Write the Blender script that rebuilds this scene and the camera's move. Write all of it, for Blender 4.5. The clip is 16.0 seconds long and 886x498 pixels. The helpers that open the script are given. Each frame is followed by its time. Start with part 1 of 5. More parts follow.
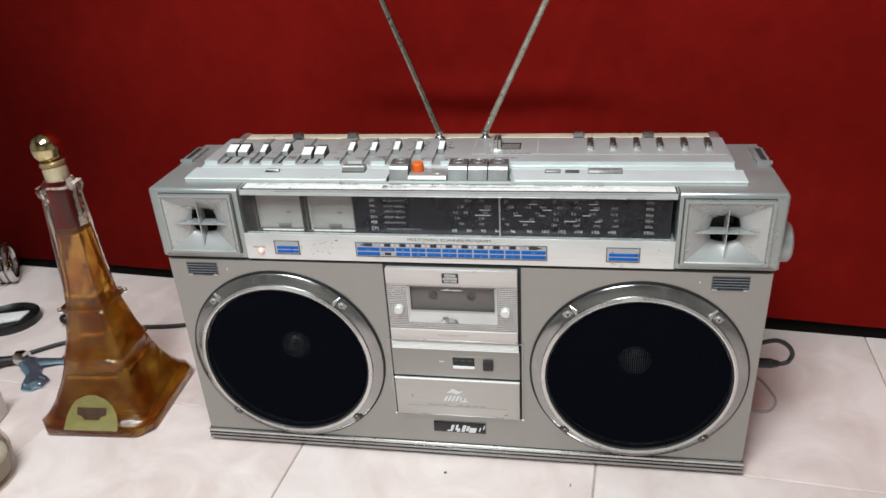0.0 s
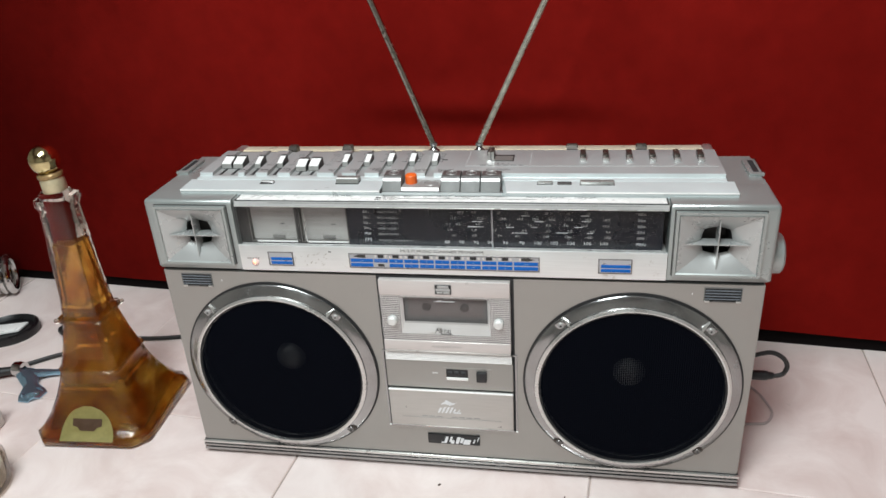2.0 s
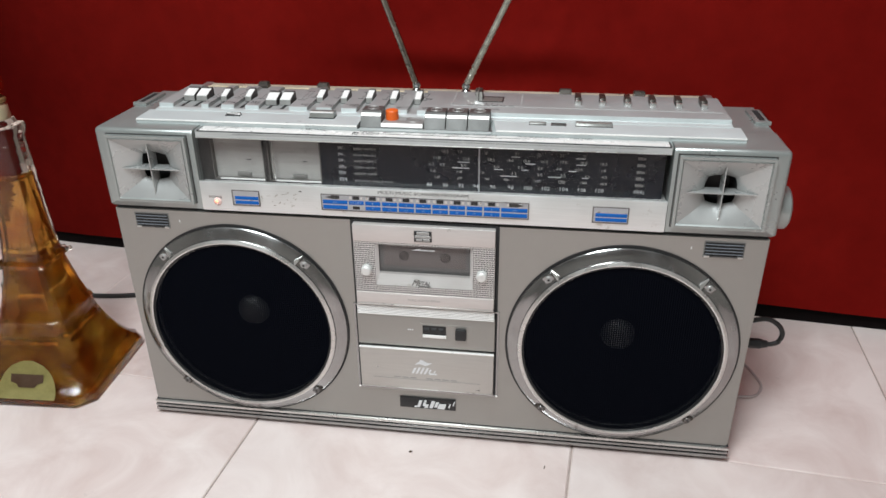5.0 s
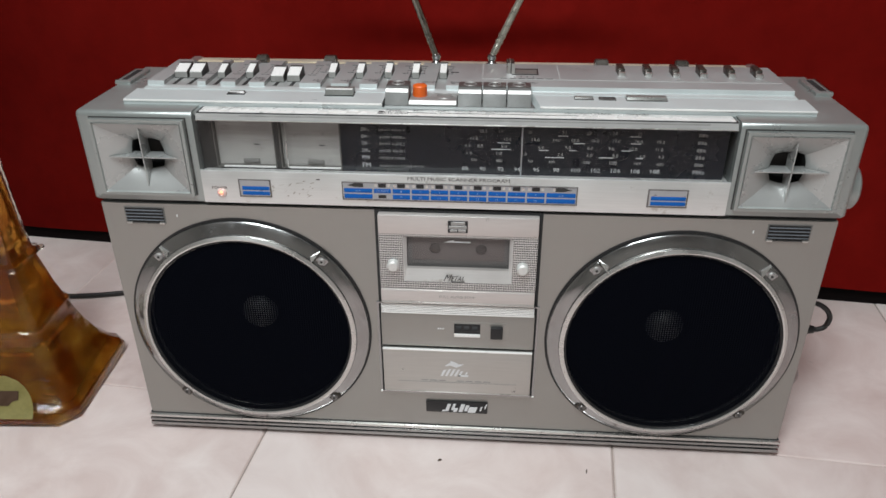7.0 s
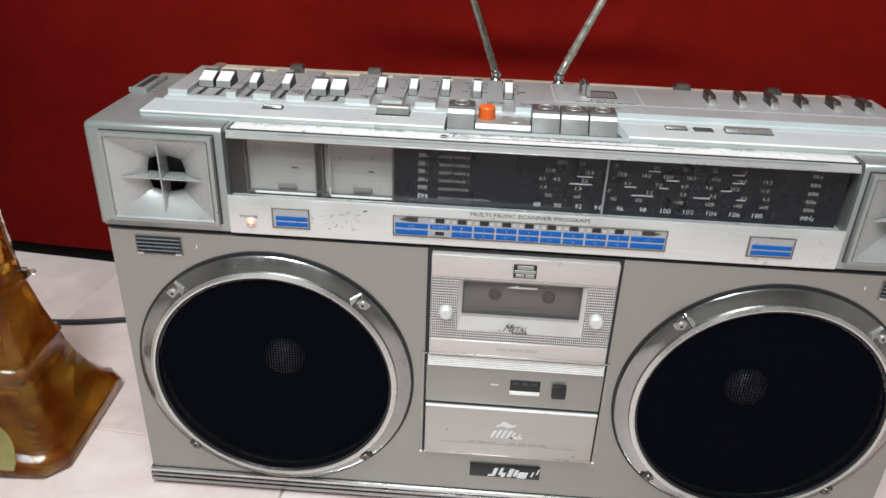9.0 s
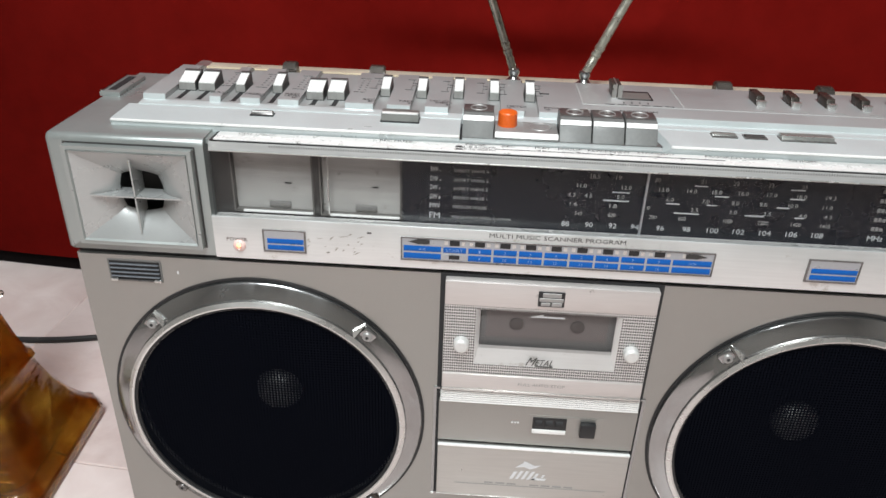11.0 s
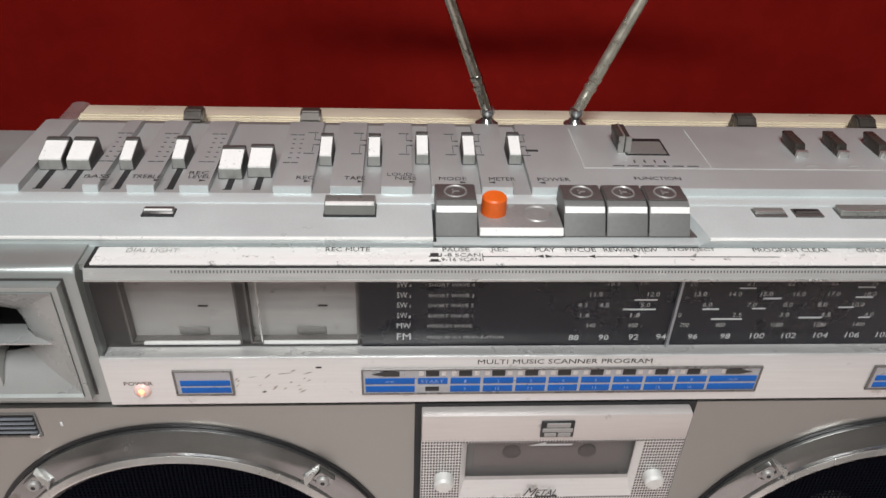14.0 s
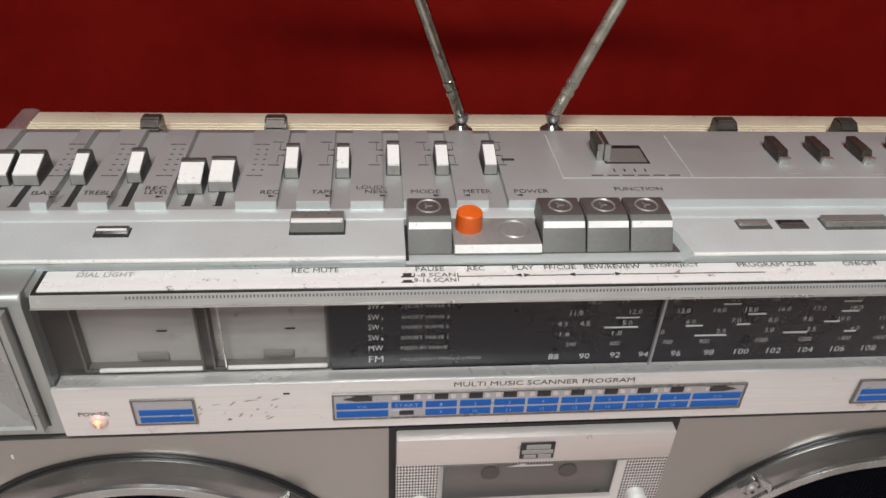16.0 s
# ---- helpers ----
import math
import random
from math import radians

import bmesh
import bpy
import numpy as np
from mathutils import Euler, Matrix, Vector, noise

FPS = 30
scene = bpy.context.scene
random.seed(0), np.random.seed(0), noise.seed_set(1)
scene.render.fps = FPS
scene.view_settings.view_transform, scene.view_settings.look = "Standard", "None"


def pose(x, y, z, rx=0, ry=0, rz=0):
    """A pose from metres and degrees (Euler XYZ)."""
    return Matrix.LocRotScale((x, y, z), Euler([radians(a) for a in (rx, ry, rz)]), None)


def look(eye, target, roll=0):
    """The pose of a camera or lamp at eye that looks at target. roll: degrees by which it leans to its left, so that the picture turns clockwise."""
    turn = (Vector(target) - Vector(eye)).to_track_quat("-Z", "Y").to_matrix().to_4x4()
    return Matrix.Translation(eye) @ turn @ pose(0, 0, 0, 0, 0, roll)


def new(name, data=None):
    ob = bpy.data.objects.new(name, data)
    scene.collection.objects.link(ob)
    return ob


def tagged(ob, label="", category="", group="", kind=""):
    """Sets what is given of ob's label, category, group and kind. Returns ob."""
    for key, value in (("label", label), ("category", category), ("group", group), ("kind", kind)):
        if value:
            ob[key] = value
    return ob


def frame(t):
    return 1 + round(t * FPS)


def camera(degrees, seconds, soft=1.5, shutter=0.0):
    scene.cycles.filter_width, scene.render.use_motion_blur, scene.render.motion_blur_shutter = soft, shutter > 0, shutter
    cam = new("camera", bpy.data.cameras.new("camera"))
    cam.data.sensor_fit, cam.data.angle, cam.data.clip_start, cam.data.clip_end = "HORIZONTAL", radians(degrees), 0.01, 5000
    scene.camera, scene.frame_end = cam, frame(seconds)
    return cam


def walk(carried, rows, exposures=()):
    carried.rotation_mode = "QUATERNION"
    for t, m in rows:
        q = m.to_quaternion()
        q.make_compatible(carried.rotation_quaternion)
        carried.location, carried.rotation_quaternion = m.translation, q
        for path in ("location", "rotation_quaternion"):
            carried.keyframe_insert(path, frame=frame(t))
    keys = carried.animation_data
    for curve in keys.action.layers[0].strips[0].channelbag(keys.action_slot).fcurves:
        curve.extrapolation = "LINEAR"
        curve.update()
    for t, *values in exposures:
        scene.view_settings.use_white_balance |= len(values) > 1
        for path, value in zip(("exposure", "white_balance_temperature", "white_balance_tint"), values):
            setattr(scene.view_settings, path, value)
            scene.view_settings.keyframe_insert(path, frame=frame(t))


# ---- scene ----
cam = camera(61.7, 16.0, soft=1.55)
PATH = [
    (0, (0.125, -0.701, 0.657), (-0.205, 1.05, -0.252), -3.6),
    (0.5, (0.123, -0.703, 0.657), (-0.212, 1.048, -0.249), -3.5),
    (1, (0.121, -0.702, 0.654), (-0.216, 1.046, -0.256), -3.4),
    (1.5, (0.126, -0.701, 0.655), (-0.189, 1.053, -0.252), -3.6),
    (2, (0.138, -0.702, 0.656), (-0.205, 1.062, -0.221), -3.7),
    (2.5, (0.139, -0.702, 0.653), (-0.241, 1.067, -0.199), -3.7),
    (3, (0.131, -0.706, 0.662), (-0.203, 1.055, -0.224), -2.9),
    (3.5, (0.138, -0.709, 0.629), (-0.19, 1.064, -0.236), -1.9),
    (4, (0.142, -0.705, 0.608), (-0.17, 1.076, -0.247), -1.4),
    (4.2, (0.142, -0.701, 0.603), (-0.176, 1.081, -0.249), -1.3),
    (6.3, (0.051, -0.618, 0.564), (-0.071, 1.112, -0.432), 0.7),
    (6.5, (0.047, -0.616, 0.566), (-0.08, 1.112, -0.433), 0.3),
    (7, (0.029, -0.603, 0.562), (-0.096, 1.151, -0.392), -0.2),
    (7.5, (0.005, -0.569, 0.554), (-0.103, 1.183, -0.404), 1.3),
    (8, (-0.021, -0.542, 0.546), (-0.118, 1.217, -0.401), 1.6),
    (8.5, (-0.032, -0.526, 0.541), (-0.12, 1.245, -0.385), 2.1),
    (9, (-0.041, -0.514, 0.54), (-0.123, 1.259, -0.383), 2.3),
    (9.5, (-0.044, -0.497, 0.543), (-0.131, 1.268, -0.394), 2.1),
    (9.7, (-0.044, -0.491, 0.537), (-0.138, 1.283, -0.381), 2.2),
    (11.8, (-0.068, -0.403, 0.53), (-0.103, 1.317, -0.49), 2.0),
    (12, (-0.07, -0.393, 0.535), (-0.088, 1.315, -0.507), 2.1),
    (12.5, (-0.073, -0.362, 0.554), (-0.073, 1.332, -0.511), 1.4),
    (13, (-0.08, -0.334, 0.566), (-0.063, 1.363, -0.492), 1.5),
    (13.5, (-0.085, -0.299, 0.563), (-0.02, 1.364, -0.545), 1.8),
    (14, (-0.084, -0.28, 0.562), (0.029, 1.373, -0.558), 2.3),
    (14.5, (-0.084, -0.273, 0.558), (0.052, 1.374, -0.568), 2.4),
    (15, (-0.084, -0.263, 0.567), (0.059, 1.374, -0.573), 1.8),
    (15.5, (-0.085, -0.258, 0.565), (0.086, 1.37, -0.583), 2.5),
    (16, (-0.082, -0.257, 0.564), (0.098, 1.373, -0.581), 3.0),
]
walk(cam, [(t, look(eye, target, roll)) for t, eye, target, roll in PATH],
     exposures=[(0, -0.02, 6400, 7), (2.2, 0.0, 6400, 7), (3.0, 0.14, 6400, 7), (3.6, 0.06, 6400, 7), (4.2, 0.0, 6400, 8), (6.3, -0.37, 6450, 9), (7.0, -0.40, 6450, 9), (7.5, -0.37, 6450, 9), (8.3, -0.16, 6400, 8), (9.2, 0.0, 6400, 8), (9.7, 0.0, 6400, 8), (12, -0.09, 6560, 11), (14, -0.31, 6700, 13), (16, -0.42, 6850, 14)])

# ---- light and room air ----
world = bpy.data.worlds.new("room_air")
scene.world = world
world.use_nodes = True
world.node_tree.nodes["Background"].inputs[0].default_value = (0.9, 0.95, 1.0, 1)
world.node_tree.nodes["Background"].inputs[1].default_value = 0.04


def area_lamp(name, place, target, sx, sy, watts, colour):
    data = bpy.data.lights.new(name, "AREA")
    data.shape, data.size, data.size_y, data.energy, data.color = "RECTANGLE", sx, sy, watts, colour
    ob = new(name, data)
    ob.matrix_world = look(place, target)
    return ob


area_lamp("hanging_tube_light", (-0.20, -0.95, 1.85), (-0.14, -0.82, 0), 0.55, 1.2, 56, (0.92, 0.985, 1.0))


# ---- materials ----
def nodes_of(name):
    m = bpy.data.materials.new(name)
    m.use_nodes = True
    nt = m.node_tree
    return m, nt, nt.nodes["Principled BSDF"]


def add(nt, kind, **inputs):
    n = nt.nodes.new(kind)
    for key, value in inputs.items():
        n.inputs[key].default_value = value
    return n


def coords(nt, stretch=(1, 1, 1)):
    c = nt.nodes.new("ShaderNodeTexCoord")
    m = nt.nodes.new("ShaderNodeMapping")
    m.inputs["Scale"].default_value = stretch
    nt.links.new(c.outputs["Object"], m.inputs["Vector"])
    return m.outputs["Vector"]


def surface(name, colour, rough=0.4, metal=0.0, vary=0.12, grain=900.0, blotch=25.0, stretch=(1, 1, 1), bump=0.05, bump_depth=0.0003,
            rough_vary=0.12, wear=None, wear_amount=0.0, wear_scale=60.0, coat=0.0, sheen=0.0):
    """A surface with fine grain, broad blotches, uneven gloss, and worn spots of a second colour."""
    m, nt, bsdf = nodes_of(name)
    link = nt.links.new
    v = coords(nt, stretch)
    v0 = coords(nt)
    fine = add(nt, "ShaderNodeTexNoise", Scale=grain, Detail=3.0)
    wide = add(nt, "ShaderNodeTexNoise", Scale=blotch, Detail=5.0, Roughness=0.6)
    link(v, fine.inputs["Vector"])
    link(v0, wide.inputs["Vector"])
    both = add(nt, "ShaderNodeMath")
    both.operation = "ADD"
    link(fine.outputs["Fac"], both.inputs[0])
    link(wide.outputs["Fac"], both.inputs[1])
    shade = add(nt, "ShaderNodeMapRange")
    for key, value in (("From Min", 0.6), ("From Max", 1.4), ("To Min", 1 - vary), ("To Max", 1 + vary)):
        shade.inputs[key].default_value = value
    link(both.outputs[0], shade.inputs["Value"])
    tint = add(nt, "ShaderNodeMix")
    tint.data_type, tint.blend_type = "RGBA", "MULTIPLY"
    tint.inputs[0].default_value = 1
    tint.inputs[6].default_value = (*colour, 1)
    link(shade.outputs[0], tint.inputs[7])
    out = tint.outputs[2]
    if wear:
        spots = add(nt, "ShaderNodeTexNoise", Scale=wear_scale, Detail=8.0, Roughness=0.7)
        link(v0, spots.inputs["Vector"])
        step = add(nt, "ShaderNodeMapRange")
        for key, value in (("From Min", 0.66 - wear_amount), ("From Max", 0.72 - wear_amount), ("To Min", 0.0), ("To Max", 0.85)):
            step.inputs[key].default_value = value
        link(spots.outputs["Fac"], step.inputs["Value"])
        mix = add(nt, "ShaderNodeMix")
        mix.data_type = "RGBA"
        link(step.outputs[0], mix.inputs[0])
        link(out, mix.inputs[6])
        mix.inputs[7].default_value = (*wear, 1)
        out = mix.outputs[2]
    link(out, bsdf.inputs["Base Color"])
    gloss = add(nt, "ShaderNodeMapRange")
    for key, value in (("From Min", 0.3), ("From Max", 0.7), ("To Min", max(0.02, rough - rough_vary)), ("To Max", min(1, rough + rough_vary))):
        gloss.inputs[key].default_value = value
    link(wide.outputs["Fac"], gloss.inputs["Value"])
    link(gloss.outputs[0], bsdf.inputs["Roughness"])
    bsdf.inputs["Metallic"].default_value = metal
    bsdf.inputs["Coat Weight"].default_value = coat
    bsdf.inputs["Sheen Weight"].default_value = sheen
    if bump:
        b = add(nt, "ShaderNodeBump", Strength=bump, Distance=bump_depth)
        link(fine.outputs["Fac"], b.inputs["Height"])
        link(b.outputs[0], bsdf.inputs["Normal"])
    return m


def clear(name, tint, gloss_rough=0.03, ior=1.49):
    """A thin clear or smoky pane: see-through, with real gloss."""
    m, nt, bsdf = nodes_of(name)
    nt.nodes.remove(bsdf)
    see = add(nt, "ShaderNodeBsdfTransparent", Color=(*tint, 1))
    shine = add(nt, "ShaderNodeBsdfGlossy", Roughness=gloss_rough)
    face = nt.nodes.new("ShaderNodeLayerWeight")
    power = add(nt, "ShaderNodeMath")
    power.operation, power.inputs[1].default_value = "POWER", 4.0
    fres = add(nt, "ShaderNodeMapRange")
    fres.inputs["To Min"].default_value, fres.inputs["To Max"].default_value = ((ior - 1) / (ior + 1)) ** 2, 0.9
    nt.links.new(face.outputs["Facing"], power.inputs[0])
    nt.links.new(power.outputs[0], fres.inputs["Value"])
    mix = nt.nodes.new("ShaderNodeMixShader")
    nt.links.new(fres.outputs[0], mix.inputs[0])
    nt.links.new(see.outputs[0], mix.inputs[1])
    nt.links.new(shine.outputs[0], mix.inputs[2])
    nt.links.new(mix.outputs[0], nt.nodes["Material Output"].inputs["Surface"])
    return m


def perforated(name, colour, hole, pitch, radius, rough=0.4, metal=0.0, see_through=False, longer=1.0):
    """Sheet with a fine grid of round or long holes, in the x-z plane: the holes are see-through or show a dark ground."""
    m, nt, bsdf = nodes_of(name)
    link = nt.links.new
    c = nt.nodes.new("ShaderNodeTexCoord")
    sep = nt.nodes.new("ShaderNodeSeparateXYZ")
    com = nt.nodes.new("ShaderNodeCombineXYZ")
    link(c.outputs["Object"], sep.inputs[0])
    link(sep.outputs["X"], com.inputs["X"])
    squeeze = add(nt, "ShaderNodeMath")
    squeeze.operation = "MULTIPLY"
    squeeze.inputs[1].default_value = 1 / longer
    link(sep.outputs["Z"], squeeze.inputs[0])
    link(squeeze.outputs[0], com.inputs["Y"])
    cell = add(nt, "ShaderNodeTexVoronoi", Scale=1 / pitch, Randomness=0.0)
    cell.voronoi_dimensions = "2D"
    link(com.outputs[0], cell.inputs["Vector"])
    less = add(nt, "ShaderNodeMath")
    less.operation = "LESS_THAN"
    less.inputs[1].default_value = radius / pitch
    link(cell.outputs["Distance"], less.inputs[0])
    bsdf.inputs["Roughness"].default_value, bsdf.inputs["Metallic"].default_value = rough, metal
    bsdf.inputs["Base Color"].default_value = (*colour, 1)
    bsdf.inputs["Specular IOR Level"].default_value = 0.02 if see_through else 0.5
    if see_through:
        see = add(nt, "ShaderNodeBsdfTransparent")
        mix = nt.nodes.new("ShaderNodeMixShader")
        link(less.outputs[0], mix.inputs[0])
        link(bsdf.outputs[0], mix.inputs[1])
        link(see.outputs[0], mix.inputs[2])
        link(mix.outputs[0], nt.nodes["Material Output"].inputs["Surface"])
    else:
        mix = add(nt, "ShaderNodeMix")
        mix.data_type = "RGBA"
        link(less.outputs[0], mix.inputs[0])
        mix.inputs[6].default_value, mix.inputs[7].default_value = (*colour, 1), (*hole, 1)
        link(mix.outputs[2], bsdf.inputs["Base Color"])
    return m


M_FRONT = surface("champagne_metal", (0.362, 0.355, 0.335), 0.40, 0.8, 0.11, 1600, 18, bump=0.03)
M_UPPER = surface("silver_plastic", (0.37, 0.392, 0.382), 0.36, 0.55, 0.07, 1400, 20, bump=0.03)
M_DECK = surface("silver_deck", (0.445, 0.452, 0.45), 0.42, 0.4, 0.06, 1500, 20, bump=0.04)
M_STEP = surface("pale_silver_step", (0.62, 0.665, 0.665), 0.38, 0.35, 0.09, 1500, 15, bump=0.02)
M_ALU = surface("brushed_pale_aluminium", (0.765, 0.765, 0.755), 0.40, 0.65, 0.06, 700, 22, (0.05, 1, 1), 0.04, wear=(0.54, 0.515, 0.48), wear_amount=0.07, wear_scale=38)
M_STRIP = surface("worn_white_strip", (0.88, 0.865, 0.845), 0.3, 0.15, 0.05, 700, 22, (0.05, 1, 1), 0.04, wear=(0.14, 0.13, 0.125), wear_amount=0.045, wear_scale=130)
M_PINK = surface("rosy_aluminium", (0.62, 0.575, 0.555), 0.4, 0.45, 0.06, 800, 22, (0.05, 1, 1), 0.04, wear=(0.3, 0.27, 0.25), wear_amount=0.02, wear_scale=60)
M_FLAP = surface("brushed_champagne_flap", (0.50, 0.485, 0.46), 0.36, 0.7, 0.06, 800, 22, (0.05, 1, 1), 0.04)
M_THROAT = surface("black_horn_throat", (0.015, 0.015, 0.015), 0.6, 0.0, 0.1, 500, 40, bump=0)
M_HORN = surface("silver_horn", (0.43, 0.437, 0.43), 0.30, 0.45, 0.07, 1400, 20, bump=0.02)
M_CHROME = surface("chrome", (0.62, 0.62, 0.61), 0.16, 1.0, 0.08, 500, 40, bump=0.02)
M_RING = surface("spun_ring_metal", (0.36, 0.36, 0.358), 0.16, 0.92, 0.08, 500, 30, bump=0.02)
M_SILL = surface("glossy_silver_sill", (0.66, 0.65, 0.635), 0.3, 0.4, 0.08, 300, 30, (0.1, 1, 1), 0.02)
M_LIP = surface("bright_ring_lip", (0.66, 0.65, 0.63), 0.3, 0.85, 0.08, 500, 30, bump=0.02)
M_KEY = surface("dark_chrome", (0.17, 0.16, 0.155), 0.30, 0.6, 0.1, 500, 40, bump=0.02)
M_KEYFRONT = surface("grey_key_metal", (0.17, 0.17, 0.165), 0.55, 0.25, 0.1, 500, 40, bump=0.02)
M_DULL = surface("dull_pressed_metal", (0.34, 0.33, 0.32), 0.45, 0.4, 0.1, 500, 40, bump=0.02)
M_SLAT = surface("blue_grey_slat", (0.19, 0.20, 0.22), 0.35, 0.4, 0.1, 500, 60)
M_BLACK = surface("black_plastic", (0.012, 0.012, 0.013), 0.45, 0.0, 0.2, 900, 40, bump=0.04)
M_DARK = surface("dark_recess", (0.02, 0.02, 0.021), 0.7, 0.0, 0.2, 600, 40)
M_SCALE = surface("black_dial_scale", (0.008, 0.0095, 0.015), 0.30, 0.0, 0.12, 60, 18, bump=0)
M_SCALE.node_tree.nodes["Principled BSDF"].inputs["Specular IOR Level"].default_value = 0.45
# dark streaks and spots stand in for shade on the meter face
M_METER = surface("frosted_meter_face", (0.50, 0.485, 0.465), 0.5, 0.0, 0.2, 250, 45, (0.06, 1, 1), 0.02, wear=(0.24, 0.22, 0.20), wear_amount=0.06, wear_scale=55)
M_MFRAME = surface("grey_meter_surround", (0.055, 0.052, 0.050), 0.4, 0.2, 0.12, 60, 25, bump=0)
M_MWALL = surface("grey_meter_wall", (0.17, 0.16, 0.15), 0.5, 0.1, 0.12, 60, 25, bump=0)
M_MPIVOT = surface("grey_meter_pivot", (0.26, 0.25, 0.24), 0.5, 0.0, 0.12, 60, 25, bump=0)
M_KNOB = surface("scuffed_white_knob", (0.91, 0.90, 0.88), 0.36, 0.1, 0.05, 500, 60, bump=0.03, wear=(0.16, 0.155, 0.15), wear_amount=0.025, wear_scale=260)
M_PALEKNOB = surface("pale_grey_knob", (0.70, 0.69, 0.67), 0.50, 0.3, 0.08, 500, 60)
M_TOGGLE = surface("dark_toggle_metal", (0.07, 0.06, 0.052), 0.32, 0.5, 0.15, 500, 60)
M_KNOBSHADE = surface("shaded_knob_side", (0.09, 0.088, 0.085), 0.4, 0.3, 0.1, 500, 60)
M_FLOOR = surface("silver_deck_floor", (0.43, 0.44, 0.435), 0.42, 0.4, 0.06, 1500, 15, bump=0.03)
M_KNOBFRONT = surface("brushed_knob_front", (0.36, 0.355, 0.34), 0.42, 0.4, 0.14, 400, 60, (1, 1, 0.2), bump=0.03)
M_KNOBSIDE = surface("grey_knob_side", (0.25, 0.25, 0.235), 0.35, 0.4, 0.08, 500, 60)
M_BLUE = surface("blue_key", (0.004, 0.105, 0.42), 0.38, 0.0, 0.12, 600, 80, bump=0.02)
M_BLUE.node_tree.nodes["Principled BSDF"].inputs["Specular IOR Level"].default_value = 0.2
M_CHIP = surface("bare_chip", (0.42, 0.39, 0.35), 0.5, 0.2, 0.15, 500, 60, bump=0)
M_PALEBLUE = surface("pale_blue_ink", (0.22, 0.33, 0.62), 0.5, 0.0, 0.1, 700, 80, bump=0)
M_SILVERLINE = surface("silver_frame_line", (0.42, 0.43, 0.45), 0.35, 0.5, 0.06, 600, 80)
M_ORANGE = surface("orange_plastic", (0.78, 0.13, 0.015), 0.4, 0.0, 0.1, 700, 80, bump=0.03)
M_INK = surface("black_ink", (0.035, 0.033, 0.032), 0.6, 0.0, 0.1, 700, 80, bump=0)
M_WHITEINK = surface("white_ink", (0.72, 0.73, 0.74), 0.6, 0.0, 0.1, 700, 80, bump=0)
M_PALEINK = surface("pale_ink", (0.50, 0.50, 0.49), 0.6, 0.0, 0.1, 700, 80, bump=0)
M_GREYINK = surface("grey_ink", (0.32, 0.31, 0.30), 0.6, 0.0, 0.1, 700, 80, bump=0)
M_FAINTINK = surface("faint_ink", (0.085, 0.082, 0.08), 0.6, 0.0, 0.1, 700, 80, bump=0)
M_POWERINK = surface("brown_ink", (0.10, 0.05, 0.045), 0.6, 0.0, 0.1, 700, 80, bump=0)
M_GOLDALU = surface("champagne_gold_aluminium", (0.78, 0.71, 0.56), 0.36, 0.35, 0.08, 700, 30, (0.05, 1, 1), 0.03)
M_ACRYLIC = surface("opaque_acrylic_edge", (0.48, 0.475, 0.465), 0.14, 0.3, 0.16, 300, 30, (0.08, 1, 1), 0.03, wear=(0.62, 0.60, 0.58), wear_amount=0.03, wear_scale=60)
M_PANE = clear("clear_dial_window", (0.88, 0.88, 0.88), 0.02, 1.15)
M_SMOKE = clear("smoky_cassette_window", (0.80, 0.80, 0.80), 0.06, 1.49)
M_MESH = perforated("black_perforated_steel", (0.0030, 0.0036, 0.0064), (0, 0, 0), 0.0023, 0.00066, 0.8, 0.0, True)
M_CASSMESH = perforated("silver_perforated_plate", (0.66, 0.65, 0.64), (0.05, 0.05, 0.05), 0.0016, 0.00058, 0.3, 0.6, longer=1.5)
M_CONE = surface("paper_cone", (0.002, 0.002, 0.003), 0.95)
M_CONE.node_tree.nodes["Principled BSDF"].inputs["Specular IOR Level"].default_value = 0.02
M_CAP = surface("silver_dust_cap", (0.21, 0.21, 0.21), 0.6, 0.9)
M_RUBBER = surface("black_rubber", (0.014, 0.014, 0.015), 0.5, 0.0, 0.2, 500, 60)
M_CASSETTE = surface("clear_grey_cassette", (0.22, 0.215, 0.213), 0.35, 0.0, 0.12, 300, 45)
M_ROSE = surface("rose_cassette_label", (0.235, 0.205, 0.20), 0.5, 0.0, 0.12, 300, 60)
M_HUB = surface("grey_hub", (0.10, 0.085, 0.082), 0.5, 0.0, 0.2, 300, 60)

m_led, nt, bsdf = nodes_of("lit_red_lamp")
bsdf.inputs["Base Color"].default_value = (0.8, 0.08, 0.03, 1)
bsdf.inputs["Emission Color"].default_value = (1.0, 0.36, 0.20, 1)
bsdf.inputs["Emission Strength"].default_value = 3.2
M_LED = m_led
M_LENS = surface("rosy_lamp_lens", (0.82, 0.58, 0.53), 0.25, 0.0, 0.1, 300, 80, bump=0)


# ---- building helpers ----
def part(name, bm, material, parent=None, label="", sharp=35):
    """Link a bmesh as one mesh object, under a thing or a part where one is given."""
    bmesh.ops.recalc_face_normals(bm, faces=bm.faces)
    for f in bm.faces:
        f.smooth = True
    for e in bm.edges:
        e.smooth = len(e.link_faces) == 2 and e.calc_face_angle(0) < radians(sharp)
    me = bpy.data.meshes.new(name)
    bm.to_mesh(me)
    bm.free()
    me.materials.append(material)
    ob = new(name, me)
    if parent:
        ob.parent = parent
        if parent.type == "MESH" or parent.parent:
            ob.matrix_parent_inverse = Matrix()
    if label:
        ob["label"] = label
    return ob


